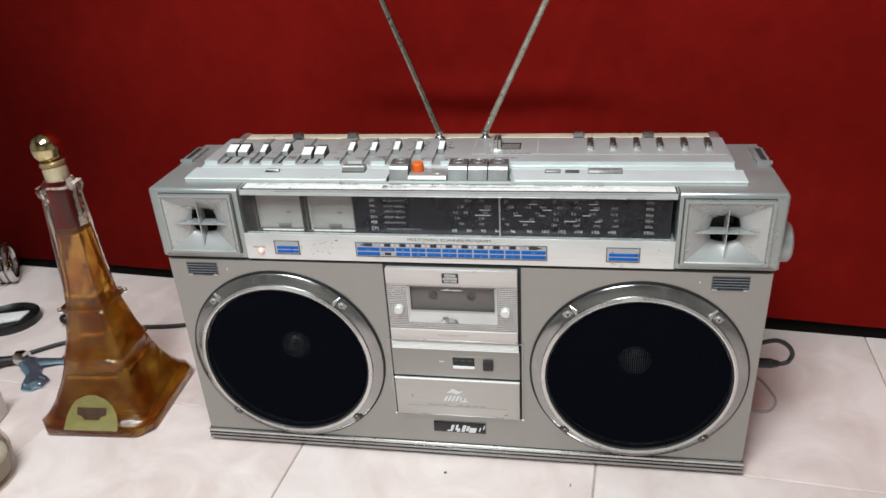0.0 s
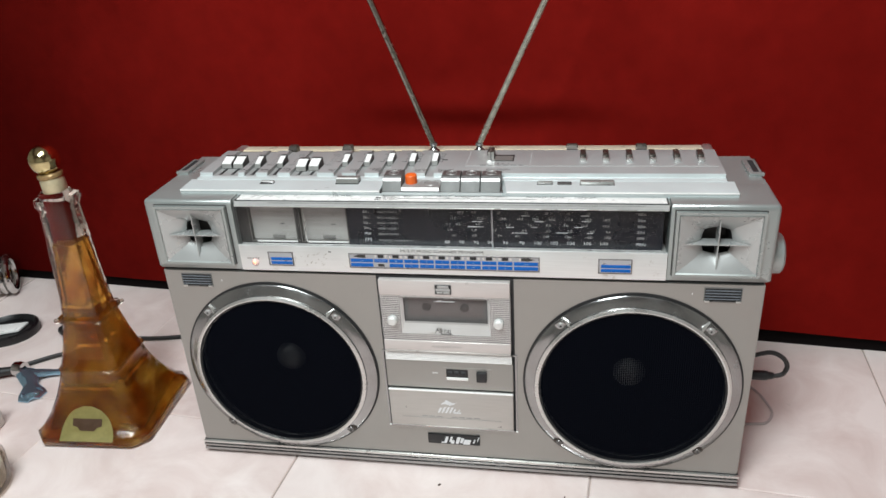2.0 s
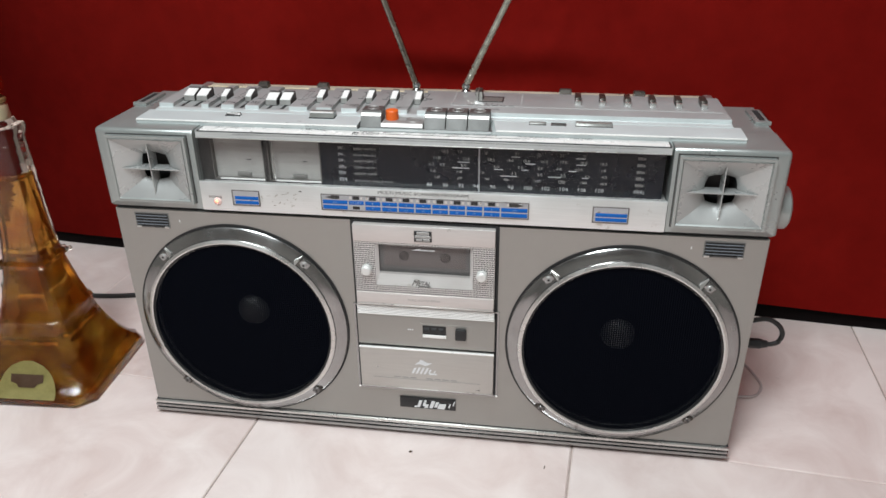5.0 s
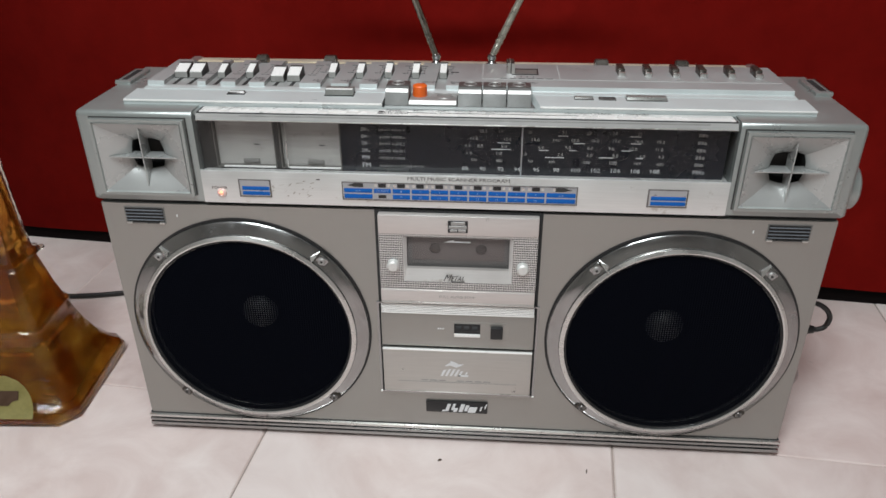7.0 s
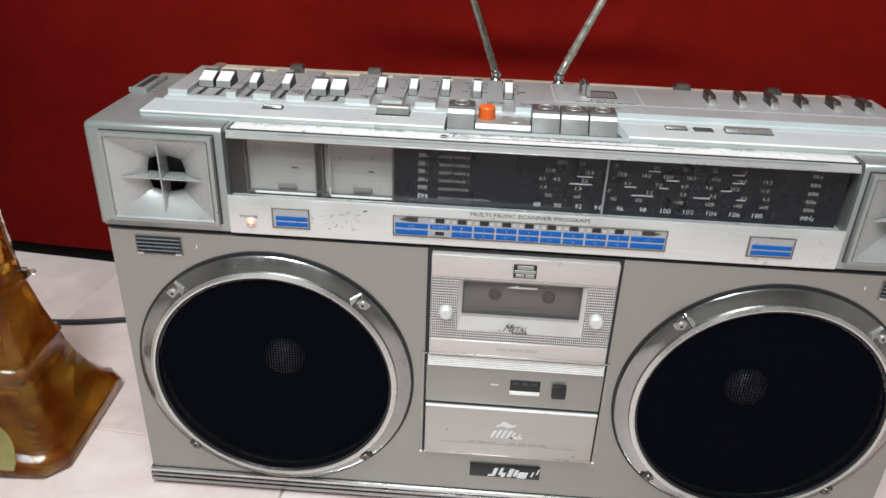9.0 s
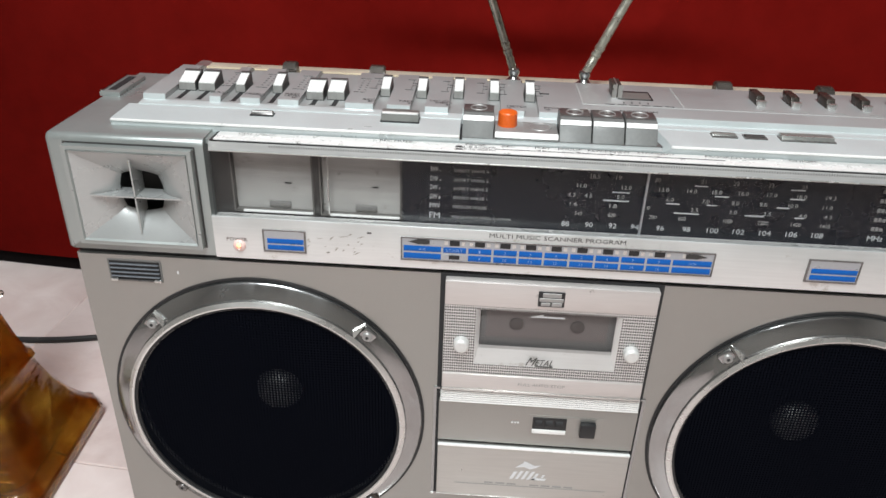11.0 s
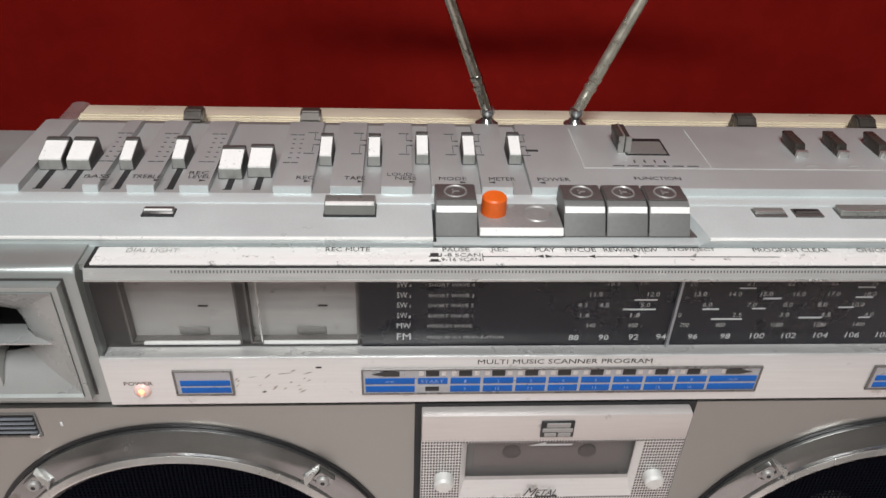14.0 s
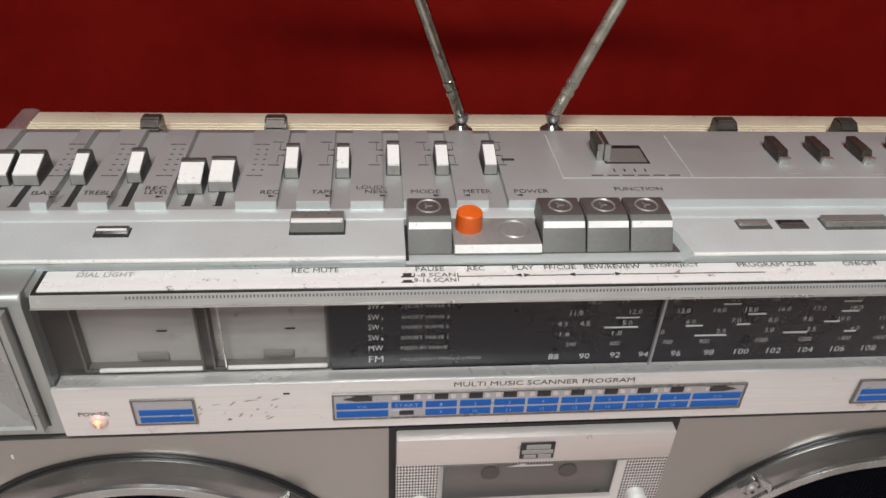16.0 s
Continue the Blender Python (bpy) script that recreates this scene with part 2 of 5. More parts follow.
def carved(bm, cutters):
    """The solid bm with the solids in cutters taken away."""
    def solid(b):
        bmesh.ops.recalc_face_normals(b, faces=b.faces)
        me = bpy.data.meshes.new("solid")
        b.to_mesh(me)
        b.free()
        return new("solid", me)
    base = solid(bm)
    tools = [solid(c) for c in cutters]
    for t in tools:
        mod = base.modifiers.new("cut", "BOOLEAN")
        mod.operation, mod.solver, mod.object = "DIFFERENCE", "EXACT", t
    me = bpy.data.meshes.new_from_object(base.evaluated_get(bpy.context.evaluated_depsgraph_get()))
    out = bmesh.new()
    out.from_mesh(me)
    for ob in (base, *tools):
        bpy.data.objects.remove(ob)
    bpy.data.meshes.remove(me)
    return out


def thing(name, label, category, group="", kind=""):
    return tagged(new(name), label, category, group, kind)


def bx(x0, x1, y0, y1, z0, z1, b=0.0, seg=2, bm=None):
    """A box between two corners, its edges rounded by b."""
    bm = bm or bmesh.new()
    made = bmesh.ops.create_cube(bm, size=1)["verts"]
    bmesh.ops.transform(bm, verts=made, matrix=Matrix.Translation(((x0 + x1) / 2, (y0 + y1) / 2, (z0 + z1) / 2)) @ Matrix.Diagonal((x1 - x0, y1 - y0, z1 - z0, 1)))
    if b:
        edges = list({e for v in made for e in v.link_edges})
        bmesh.ops.bevel(bm, geom=edges, offset=b, segments=seg, affect="EDGES", profile=0.5)
    return bm


def ring_plate(o, i, y0, y1, bm=None, inner_y=None):
    """A plate in the x-z plane with a rectangular hole. o, i: x0, x1, z0, z1 outside and inside."""
    bm = bm or bmesh.new()
    def loop(r, y):
        return [bm.verts.new((r[a], y, r[b])) for a, b in ((0, 2), (1, 2), (1, 3), (0, 3))]
    of, inf, ob_, ib = loop(o, y0), loop(i, y0 if inner_y is None else inner_y), loop(o, y1), loop(i, y1)
    for k in range(4):
        j = (k + 1) % 4
        bm.faces.new((of[k], of[j], inf[j], inf[k]))
        bm.faces.new((ob_[j], ob_[k], ib[k], ib[j]))
        bm.faces.new((of[j], of[k], ob_[k], ob_[j]))
        bm.faces.new((inf[k], inf[j], ib[j], ib[k]))
    return bm


def turned(profile, n=64, centre=(0, 0, 0), axis="y", closed=False, bm=None):
    """A profile of (radius, along) turned about an axis through centre."""
    bm = bm or bmesh.new()
    loops = []
    for r, a in profile:
        ring = []
        for k in range(n if r > 1e-6 else 1):
            c, s = math.cos(2 * math.pi * k / n) * r, math.sin(2 * math.pi * k / n) * r
            p = {"y": (c, a, s), "z": (c, s, a), "x": (a, c, s)}[axis]
            ring.append(bm.verts.new(Vector(centre) + Vector(p)))
        loops.append(ring)
    pairs = list(zip(loops, loops[1:])) + ([(loops[-1], loops[0])] if closed else [])
    for a, b in pairs:
        for k in range(n):
            j = (k + 1) % n
            vs = [a[k % len(a)], a[j % len(a)], b[j % len(b)], b[k % len(b)]]
            vs = [v for q, v in enumerate(vs) if v not in vs[:q]]
            if len(vs) > 2:
                bm.faces.new(vs)
    return bm


def prism(outline, x0, x1, bm=None):
    """An outline of (y, z) drawn out along x."""
    bm = bm or bmesh.new()
    a = [bm.verts.new((x0, y, z)) for y, z in outline]
    b = [bm.verts.new((x1, y, z)) for y, z in outline]
    n = len(outline)
    for k in range(n):
        j = (k + 1) % n
        bm.faces.new((a[k], a[j], b[j], b[k]))
    bm.faces.new(a[::-1])
    bm.faces.new(b)
    return bm


def tube(points, r, n=10, bm=None, taper=None):
    """A round tube along points; taper gives the radius at each."""
    bm = bm or bmesh.new()
    pts = [Vector(p) for p in points]
    rings = []
    for k, p in enumerate(pts):
        d = (pts[min(k + 1, len(pts) - 1)] - pts[max(k - 1, 0)]).normalized()
        side = d.cross(Vector((0, 0, 1)) if abs(d.z) < 0.9 else Vector((1, 0, 0))).normalized()
        up = side.cross(d)
        rr = taper[k] if taper else r
        rings.append([bm.verts.new(p + (side * math.cos(a) + up * math.sin(a)) * rr) for a in (2 * math.pi * q / n for q in range(n))])
    for a, b in zip(rings, rings[1:]):
        for k in range(n):
            bm.faces.new((a[k], a[(k + 1) % n], b[(k + 1) % n], b[k]))
    bm.faces.new(rings[0][::-1])
    bm.faces.new(rings[-1])
    return bm


def smooth_path(points, steps=10):
    """A Catmull-Rom curve through points."""
    p = [Vector(q) for q in points]
    p = [p[0] * 2 - p[1]] + p + [p[-1] * 2 - p[-2]]
    out = []
    for k in range(1, len(p) - 2):
        for s in range(steps):
            t = s / steps
            a, b, c, d = p[k - 1:k + 3]
            out.append(0.5 * (2 * b + (c - a) * t + (2 * a - 5 * b + 4 * c - d) * t * t + (3 * b - a - 3 * c + d) * t ** 3))
    return out + [p[-2]]


def text(words, x, y, z, width, height, material, parent, top=False, name="lettering", align="l", slant=0.0):
    """Words in the built-in font, fitted to a width and height; on the front, or lying on top."""
    cu = bpy.data.curves.new(name, "FONT")
    cu.body, cu.resolution_u, cu.shear = words, 2, slant
    tmp = new("tmp", cu)
    me = bpy.data.meshes.new_from_object(tmp.evaluated_get(bpy.context.evaluated_depsgraph_get()))
    bpy.data.objects.remove(tmp)
    bpy.data.curves.remove(cu)
    xs, ys = [v.co.x for v in me.vertices], [v.co.y for v in me.vertices]
    sx, sy = width / (max(xs) - min(xs)), height / (max(ys) - min(ys))
    shift = {"l": 0, "c": -width / 2, "r": -width}[align]
    for v in me.vertices:
        a, b = (v.co.x - min(xs)) * sx + shift, (v.co.y - min(ys)) * sy
        v.co = (x + a, y + b, z) if top else (x + a, y, z + b)
    me.materials.clear()
    me.materials.append(material)
    ob = new(name, me)
    ob.parent = parent
    return ob


def bars(rects, y, material, parent, name="small_print", top_z=None, bm=None):
    """Printed bars: rectangles x0, x1, b0, b1 on the front at depth y, or on top at height top_z."""
    bm = bmesh.new()
    for x0, x1, b0, b1 in rects:
        if top_z is None:
            bx(x0, x1, y - 0.00015, y + 0.0003, b0, b1, bm=bm)
        else:
            bx(x0, x1, b0, b1, top_z - 0.0003, top_z + 0.00015, bm=bm)
    return tagged(part(name, bm, material, parent), kind="stuff")


# ---- the boombox ----
box = thing("boombox", "large silver stereo boombox with two black woofers standing on the floor", "boombox")

# lower cabinet
bm = prism([(0.0, 0.022), (0.0, 0.2725), (0.150, 0.2725), (0.150, 0.010), (0.006, 0.010), (0.006, 0.022)], -0.333, 0.333)
bmesh.ops.bevel(bm, geom=[e for e in bm.edges if abs(e.verts[0].co.x - e.verts[1].co.x) < 1e-5 and abs(e.verts[0].co.y) < 1e-5 and abs(e.verts[1].co.y) < 1e-5], offset=0.0015, segments=2, affect="EDGES")
holes = [turned([(0, -0.02), (0.1012, -0.02), (0.1012, 0.060), (0, 0.060)], 96, (cx, 0, 0.140)) for cx in (-0.2055, 0.2055)]
bm = carved(bm, holes + [bx(-0.0505, 0.0505, -0.02, 0.0235, 0.195, 0.2515)])
cabinet = part("cabinet", bm, M_FRONT, box, "champagne metal lower cabinet")
for z0, z1, y0 in ((0.0065, 0.0105, -0.0035), (0.0125, 0.0155, -0.0035), (0.0170, 0.0205, -0.003)):
    part("base_trim", bx(-0.3345, 0.3345, y0, 0.012, z0, z1, 0.0007), M_LIP if z0 > 0.015 else M_RING, box, "bright ribbed base trim")
part("base_trim_backing", bx(-0.3335, 0.3335, 0.0, 0.02, 0.007, 0.0219), M_DARK, box)
for sx in (-1, 1):
    for y in (0.025, 0.12):
        part("foot", turned([(0, 0.0), (0.011, 0.0), (0.012, 0.003), (0.012, 0.0102), (0, 0.0102)], 20, (sx * 0.28, y, 0), "z"), M_RUBBER, box, "black rubber foot")

# seam between the two housings
part("seam", bx(-0.3315, 0.3315, 0.003, 0.14, 0.2720, 0.2765), M_DARK, box)


def speaker(cx):
    """A woofer behind a domed black grille with a wide spun ring and four screw pockets."""
    cz = 0.140
    sp = part("woofer", turned([(0.1202, 0.0004), (0.1202, -0.0008), (0.1182, -0.0008), (0.1178, 0.0004)], 96, (cx, 0, cz), closed=True), M_BLACK, box, "black groove round the woofer")
    bm = turned([(0.1178, 0.0005), (0.1178, -0.0030), (0.1165, -0.0042), (0.1105, -0.0068), (0.1070, -0.0085), (0.1066, -0.0100), (0.1060, -0.0105), (0.1035, -0.0118), (0.1022, -0.0114), (0.1018, -0.0060), (0.1018, 0.0005)], 128, (cx, 0, cz), closed=True)
    part("ring", bm, M_RING, sp, "spun silver woofer ring", sharp=28)
    part("ring_lip", turned([(0.1064, -0.0098), (0.1062, -0.0106), (0.1035, -0.0121), (0.1021, -0.0116), (0.1021, -0.0105)], 128, (cx, 0, cz)), M_LIP, sp)
    dome = [(0.1020 * math.sin(a), -0.0088 - 0.0022 * (1 - (math.sin(a)) ** 2)) for a in (math.pi / 2 * k / 8 for k in range(8, -1, -1))]
    part("grille", turned(dome, 96, (cx, 0, cz)), M_MESH, sp, "black perforated steel grille")
    part("rim_edge", turned([(0.1022, -0.0098), (0.1000, -0.0100), (0.1000, -0.0086)], 96, (cx, 0, cz)), M_BLACK, sp)
    # pale ticks on the upper rim stand in for glints on the grille
    bm = bmesh.new()
    for k in range(150):
        a = radians(18 + k * 0.97)
        if math.sin(k * 12.9898) * 43758.5453 % 1 < 0.25:
            continue
        p, d = Vector((cx + math.cos(a) * 0.0994, -0.0094, cz + math.sin(a) * 0.0994)), Vector((-math.sin(a), 0, math.cos(a)))
        u = Vector((math.cos(a), 0, math.sin(a)))
        bm.faces.new([bm.verts.new(p + q) for q in (-d * 0.00035, d * 0.00035, d * 0.00035 + u * 0.0012 + Vector((0, -0.0004, 0)), -d * 0.00035 + u * 0.0012 + Vector((0, -0.0004, 0)))])
    tagged(part("rim_glint", bm, M_DULL, sp), kind="stuff")
    part("cone", turned([(0.1010, 0.0030), (0.097, -0.0010), (0.092, -0.0010), (0.088, 0.0030), (0.0185, 0.0310), (0.0, 0.033)], 64, (cx, 0, cz)), M_CONE, sp, "dark paper cone")
    cap = [(0.0185 * math.sin(a), 0.028 - 0.013 * math.cos(a)) for a in (math.pi / 2 * k / 8 for k in range(8, -1, -1))]
    part("dust_cap", turned(cap, 40, (cx, 0, cz)), M_CAP, sp, "silver dust cap behind the grille")
    for ang in (46, 134, 226, 314):
        a = radians(ang)
        u, w = Vector((math.cos(a), 0, math.sin(a))), Vector((-math.sin(a), 0, math.cos(a)))
        c = Vector((cx, 0, cz)) + u * 0.1125
        bm = bmesh.new()
        bx(-0.0056, 0.0056, -0.0074, -0.0020, -0.0052, 0.0046, 0.0014, bm=bm)
        bm.transform(Matrix.Translation(c) @ Matrix((w.to_4d()[:3] + (0,), (0, 1, 0, 0), u.to_4d()[:3] + (0,), (0, 0, 0, 1))).transposed())
        # lower pockets and screws get darker metal, their shade put into the colour
        part("screw_pocket", bm, M_RING if ang < 180 else M_TOGGLE, sp)
        bm = turned([(0, -0.0096), (0.0030, -0.0094), (0.0036, -0.0086), (0.0036, -0.0068)], 20, c)
        part("screw", bm, M_DULL if ang < 180 else M_KEY, sp, "small chrome screw")
        part("screw_socket", turned([(0, -0.0098), (0.0013, -0.0098), (0.0013, -0.0090)], 6, c), M_DARK, sp)
        if ang > 180:
            continue
        side = 1 if math.cos(a) < 0 else -1
        bm = bmesh.new()
        q = [c + w * (-side) * 0.0075 + u * 0.0055, c + w * (-side) * 0.0108 + u * -0.0035, c + w * (-side) * 0.0065 + u * -0.0065]
        vs = [bm.verts.new((p.x, -0.0072 - 0.0022 * k, p.z)) for k, p in enumerate(q)]
        lo = [bm.verts.new((p.x, -0.003, p.z)) for p in q]
        bm.faces.new(vs)
        for k in range(3):
            bm.faces.new((vs[k], vs[(k + 1) % 3], lo[(k + 1) % 3], lo[k]))
        # pale metal puts the wedge's glint into its colour
        part("facet", bm, M_LIP, sp, "wedge beside the screw, pale for its glint")
    return sp


for cx in (-0.2055, 0.2055):
    speaker(cx)


def vent(sx):
    """Small port with four curved grey slats over black, and bright corners on its lower lip."""
    xa, xb = sorted((sx * 0.2735, sx * 0.3115))
    port = part("port", ring_plate((xa, xb, 0.2520, 0.2690), (xa + 0.0010, xb - 0.0010, 0.2534, 0.2682), -0.0006, 0.0006), M_KEYFRONT, box, "port with dark slots and a chrome lip")
    part("port_lip", bx(xa + 0.001, xb - 0.001, -0.0016, 0.0004, 0.2522, 0.2534, 0.0005), M_KEY, port)
    for x in (xa + 0.0034, xb - 0.0034):
        part("lip_corner", bx(x - 0.0026, x + 0.0026, -0.0022, 0.0004, 0.2521, 0.2541, 0.0006), M_LIP, port, "bright lip corner")
    part("port_back", bx(xa + 0.0005, xb - 0.0005, -0.0004, 0.0006, 0.2525, 0.2685), M_BLACK, port)
    for k in range(4):
        z = 0.2555 + 0.0033 * k
        part("slat", prism([(-0.0004, z - 0.0001), (-0.0016, z + 0.0001), (-0.0020, z + 0.0004), (-0.0014, z + 0.0008), (-0.0003, z + 0.0008)], xa + 0.0016, xb - 0.0016), M_SLAT, port)


vent(-1)
vent(1)
for sx in (-1, 1):
    bars([(sx * 0.262 - 0.0005, sx * 0.262 + 0.0005, 0.2595, 0.262)], -0.0003, M_WHITEINK, box, "printed_mark")

# centre column
part("column_seam", ring_plate((-0.0765, 0.0765, 0.0665, 0.2735), (-0.0745, 0.0745, 0.0695, 0.272), -0.0006, 0.0004), M_DARK, box)
part("column_edge", ring_plate((-0.0788, 0.0788, 0.0642, 0.1745), (-0.0766, 0.0766, 0.0664, 0.1730), -0.0014, 0.0004), M_RING, box)
# added white bead stands in for a bright speck on the rounded corner
for x in (-0.0777, 0.0777):
    part("corner_speck", turned([(0, -0.0024), (0.0010, -0.0021), (0.0014, -0.0010)], 12, (x, 0, 0.0653)), M_KNOB, box)
part("column_back", ring_plate((-0.0745, 0.0745, 0.069, 0.272), (-0.0505, 0.0505, 0.195, 0.2515), -0.0004, 0.0006), M_DARK, box)

door = part("cassette_door", bx(-0.0728, 0.0728, -0.0075, 0.0, 0.2520, 0.2712, 0.0009), M_PINK, box, "rosy aluminium cassette door")
part("perforated_plate", ring_plate((-0.0728, 0.0728, 0.1930, 0.2519), (-0.0505, 0.0505, 0.2020, 0.2490), -0.0064, 0.0), M_CASSMESH, door, "fine perforated silver plate")
part("door_foot", bx(-0.0728, 0.0728, -0.0078, 0.0, 0.1795, 0.1929, 0.0009), M_PINK, door)
part("door_foot_edge", bx(-0.0728, 0.0728, -0.0086, -0.0070, 0.1782, 0.1800, 0.0005), M_LIP, door)
bm = bmesh.new()
a = [bm.verts.new(p) for p in ((-0.0505, -0.0062, 0.2020), (0.0505, -0.0062, 0.2020), (0.0472, -0.0024, 0.2165), (-0.0472, -0.0024, 0.2165))]
bm.faces.new(a)
part("window_ledge", bm, M_ALU, door, "white sloping ledge under the window")
for sx in (-1, 1):
    bm = bmesh.new()
    bm.faces.new([bm.verts.new(p) for p in ((sx * 0.0505, -0.0062, 0.2020), (sx * 0.0505, -0.0062, 0.2490), (sx * 0.0472, -0.0024, 0.2490), (sx * 0.0472, -0.0024, 0.2165))])
    part("window_jamb", bm, M_ALU, door)
bm = bmesh.new()
bm.faces.new([bm.verts.new(p) for p in ((-0.0475, -0.0030, 0.2060), (0.0475, -0.0030, 0.2060), (0.0475, -0.0030, 0.2492), (-0.0475, -0.0030, 0.2492))])
pane = part("window_pane", bm, M_SMOKE, door, "smoky cassette window")
part("cassette_well", bx(-0.050, 0.050, 0.0215, 0.0225, 0.195, 0.251), M_DARK, door)
for nm, r in (("well_top", (-0.05, 0.05, 0.002, 0.0216, 0.2495, 0.2505)), ("well_floor", (-0.05, 0.05, 0.003, 0.0216, 0.2068, 0.2078))):
    part(nm, bx(*r), M_MFRAME, door)
tape = thing("audio_cassette", "clear grey audio cassette seen through the smoky cassette window", "cassette")
part("shell", bx(-0.0492, 0.0492, 0.0008, 0.0165, 0.2080, 0.2493, 0.001), M_CASSETTE, tape)
part("label_area", bx(-0.043, 0.043, 0.0001, 0.0007, 0.2225, 0.2478, 0.0002), M_ROSE, tape, "faded rose label")
for x in (-0.0215, 0.0215):
    part("hub", turned([(0, -0.0012), (0.0042, -0.0012), (0.0052, -0.0006), (0.0052, 0.0004)], 24, (x, 0, 0.2345)), M_HUB, tape)
bm = bmesh.new()
bm.faces.new([bm.verts.new((x, -0.0034, z)) for x, z in ((-0.0135, 0.2428), (-0.0035, 0.2458), (-0.0035, 0.2442), (0.0115, 0.2442), (0.0115, 0.2428))])
part("arrow_mark", bm, M_WHITEINK, door)
for sx in (-1, 1):
    knob = turned([(0, -0.0130), (0.0042, -0.0128), (0.0055, -0.0114), (0.0057, -0.0064)], 28, (sx * 0.0600, 0, 0.2200))
    part("door_knob", knob, M_PALEKNOB, door, "round pale door knob")
text("M", -0.0132, -0.0064, 0.2032, 0.0085, 0.0072, M_INK, door, slant=0.6)
text("ETAL", -0.0064, -0.0064, 0.2036, 0.0128, 0.0052, M_INK, door, slant=0.4)
bars([(-0.0060, 0.0068, 0.2025, 0.2030)], -0.0064, M_INK, door, "underline")
text("FULL AUTO STOP", 0, -0.0081, 0.1855, 0.034, 0.0026, M_GREYINK, door, align="c")
logo = part("emblem", bx(-0.0090, 0.0090, -0.0088, -0.0074, 0.2555, 0.2672, 0.0004), M_BLACK, door, "black emblem plate with pale strokes")
bm = bmesh.new()
for k, (x0, x1, z0, z1) in enumerate(((-0.0062, 0.0066, 0.2632, 0.2666), (-0.0082, 0.0082, 0.2597, 0.2626), (-0.0070, -0.0005, 0.2564, 0.2590), (0.0004, 0.0074, 0.2562, 0.2592))):
    bx(x0, x1, -0.0092, -0.0087, z0, z1, 0.0002, 1, bm)
part("emblem_stroke", bm, M_DULL, logo)

panel = part("counter_panel", bx(-0.0744, 0.0744, -0.0050, 0.0, 0.1265, 0.1650, 0.0006), M_FRONT, box, "silver panel with the tape counter")
for k in range(6):
    z = 0.1654 + 0.0019 * k
    part("rib", bx(-0.0735, 0.0735, -0.0064, 0.0, z, z + 0.0012, 0.0003), M_KNOB, panel)
part("rib_backing", bx(-0.0735, 0.0735, -0.0055, 0.0, 0.1652, 0.1768), M_KEY, panel)
part("counter_frame", ring_plate((-0.0055, 0.0500, 0.1368, 0.1568), (-0.0040, 0.0485, 0.1385, 0.1555), -0.0054, -0.0046), M_FRONT, panel)
part("counter_plate", bx(-0.0040, 0.0485, -0.0056, -0.0045, 0.1385, 0.1555), M_FRONT, panel)
part("counter_window", bx(-0.0030, 0.0225, -0.0062, -0.0050, 0.1440, 0.1550, 0.0003), M_BLACK, panel)
for k in range(3):
    part("counter_wheel", turned([(0.0, -0.0026), (0.0042, -0.0026), (0.0042, 0.0026), (0.0, 0.0026)], 20, (0.0015 + 0.0078 * k, -0.0035, 0.1495), "x"), M_DARK, panel)
part("counter_sill", bx(-0.0030, 0.0225, -0.0068, -0.0050, 0.1400, 0.1436, 0.0004), M_KNOB, panel)
part("reset_button", bx(0.0325, 0.0443, -0.0100, -0.0050, 0.1405, 0.1535, 0.0012), M_BLACK, panel, "square black counter reset button")
# solid black bar stands in for the shaded gap under the door
part("door_gap", bx(-0.0738, 0.0738, -0.0062, 0.0, 0.1767, 0.1784), M_BLACK, panel)
bars([(-0.019 + 0.0022 * k, -0.0176 + 0.0022 * k, 0.1476, 0.1488) for k in range(3)], -0.0052, M_WHITEINK, panel, "printed_mark")

flap = part("lower_flap", bx(-0.0741, 0.0741, -0.0068, 0.0, 0.0705, 0.1236, 0.0010), M_FLAP, box, "brushed aluminium lower flap")
part("flap_edge", bx(-0.0741, 0.0741, -0.0075, -0.0050, 0.1222, 0.1240, 0.0004), M_KNOB, flap)
part("flap_outline", ring_plate((-0.0748, 0.0748, 0.0694, 0.1246), (-0.0741, 0.0741, 0.0704, 0.1239), -0.0012, 0.0002), M_DARK, flap)
part("flap_foot", bx(-0.0741, 0.0741, -0.0072, -0.0050, 0.0704, 0.0711, 0.0003), M_LIP, flap)
part("flap_line", bx(-0.0600, 0.0600, -0.0071, -0.0066, 0.0838, 0.0843), M_GREYINK, flap)
bars([(-0.036 + 0.009 * k, -0.029 + 0.009 * k, 0.0855, 0.0868) for k in range(8) if k not in (3,)], -0.0069, M_GREYINK, flap, "small_print")
bm = bmesh.new()
for x0, x1, z0, z1 in ((-0.0165, -0.0140, 0.0920, 0.0995), (-0.0120, -0.0096, 0.0920, 0.1005), (-0.0075, -0.0051, 0.0920, 0.1005), (-0.0030, -0.0006, 0.0920, 0.1005), (0.0012, 0.0034, 0.0920, 0.0985), (0.0012, 0.0115, 0.0918, 0.0936), (0.0070, 0.0086, 0.0945, 0.0975)):
    bx(x0, x1, -0.0071, -0.0067, z0, z1, bm=bm)
for v in bm.verts:
    v.co.x += (v.co.z - 0.0920) * 0.45
part("printed_mark", bm, M_WHITEINK, flap)
bm = bmesh.new()
bm.faces.new([bm.verts.new((x, -0.0071, z)) for x, z in ((-0.0125, 0.1040), (-0.0062, 0.1052), (-0.0010, 0.1030), (0.0030, 0.1046), (0.0075, 0.1078), (0.0020, 0.1072), (-0.0030, 0.1102), (-0.0062, 0.1112), (-0.0068, 0.1090), (-0.0100, 0.1066))])
part("flap_emblem", bm, M_WHITEINK, flap)

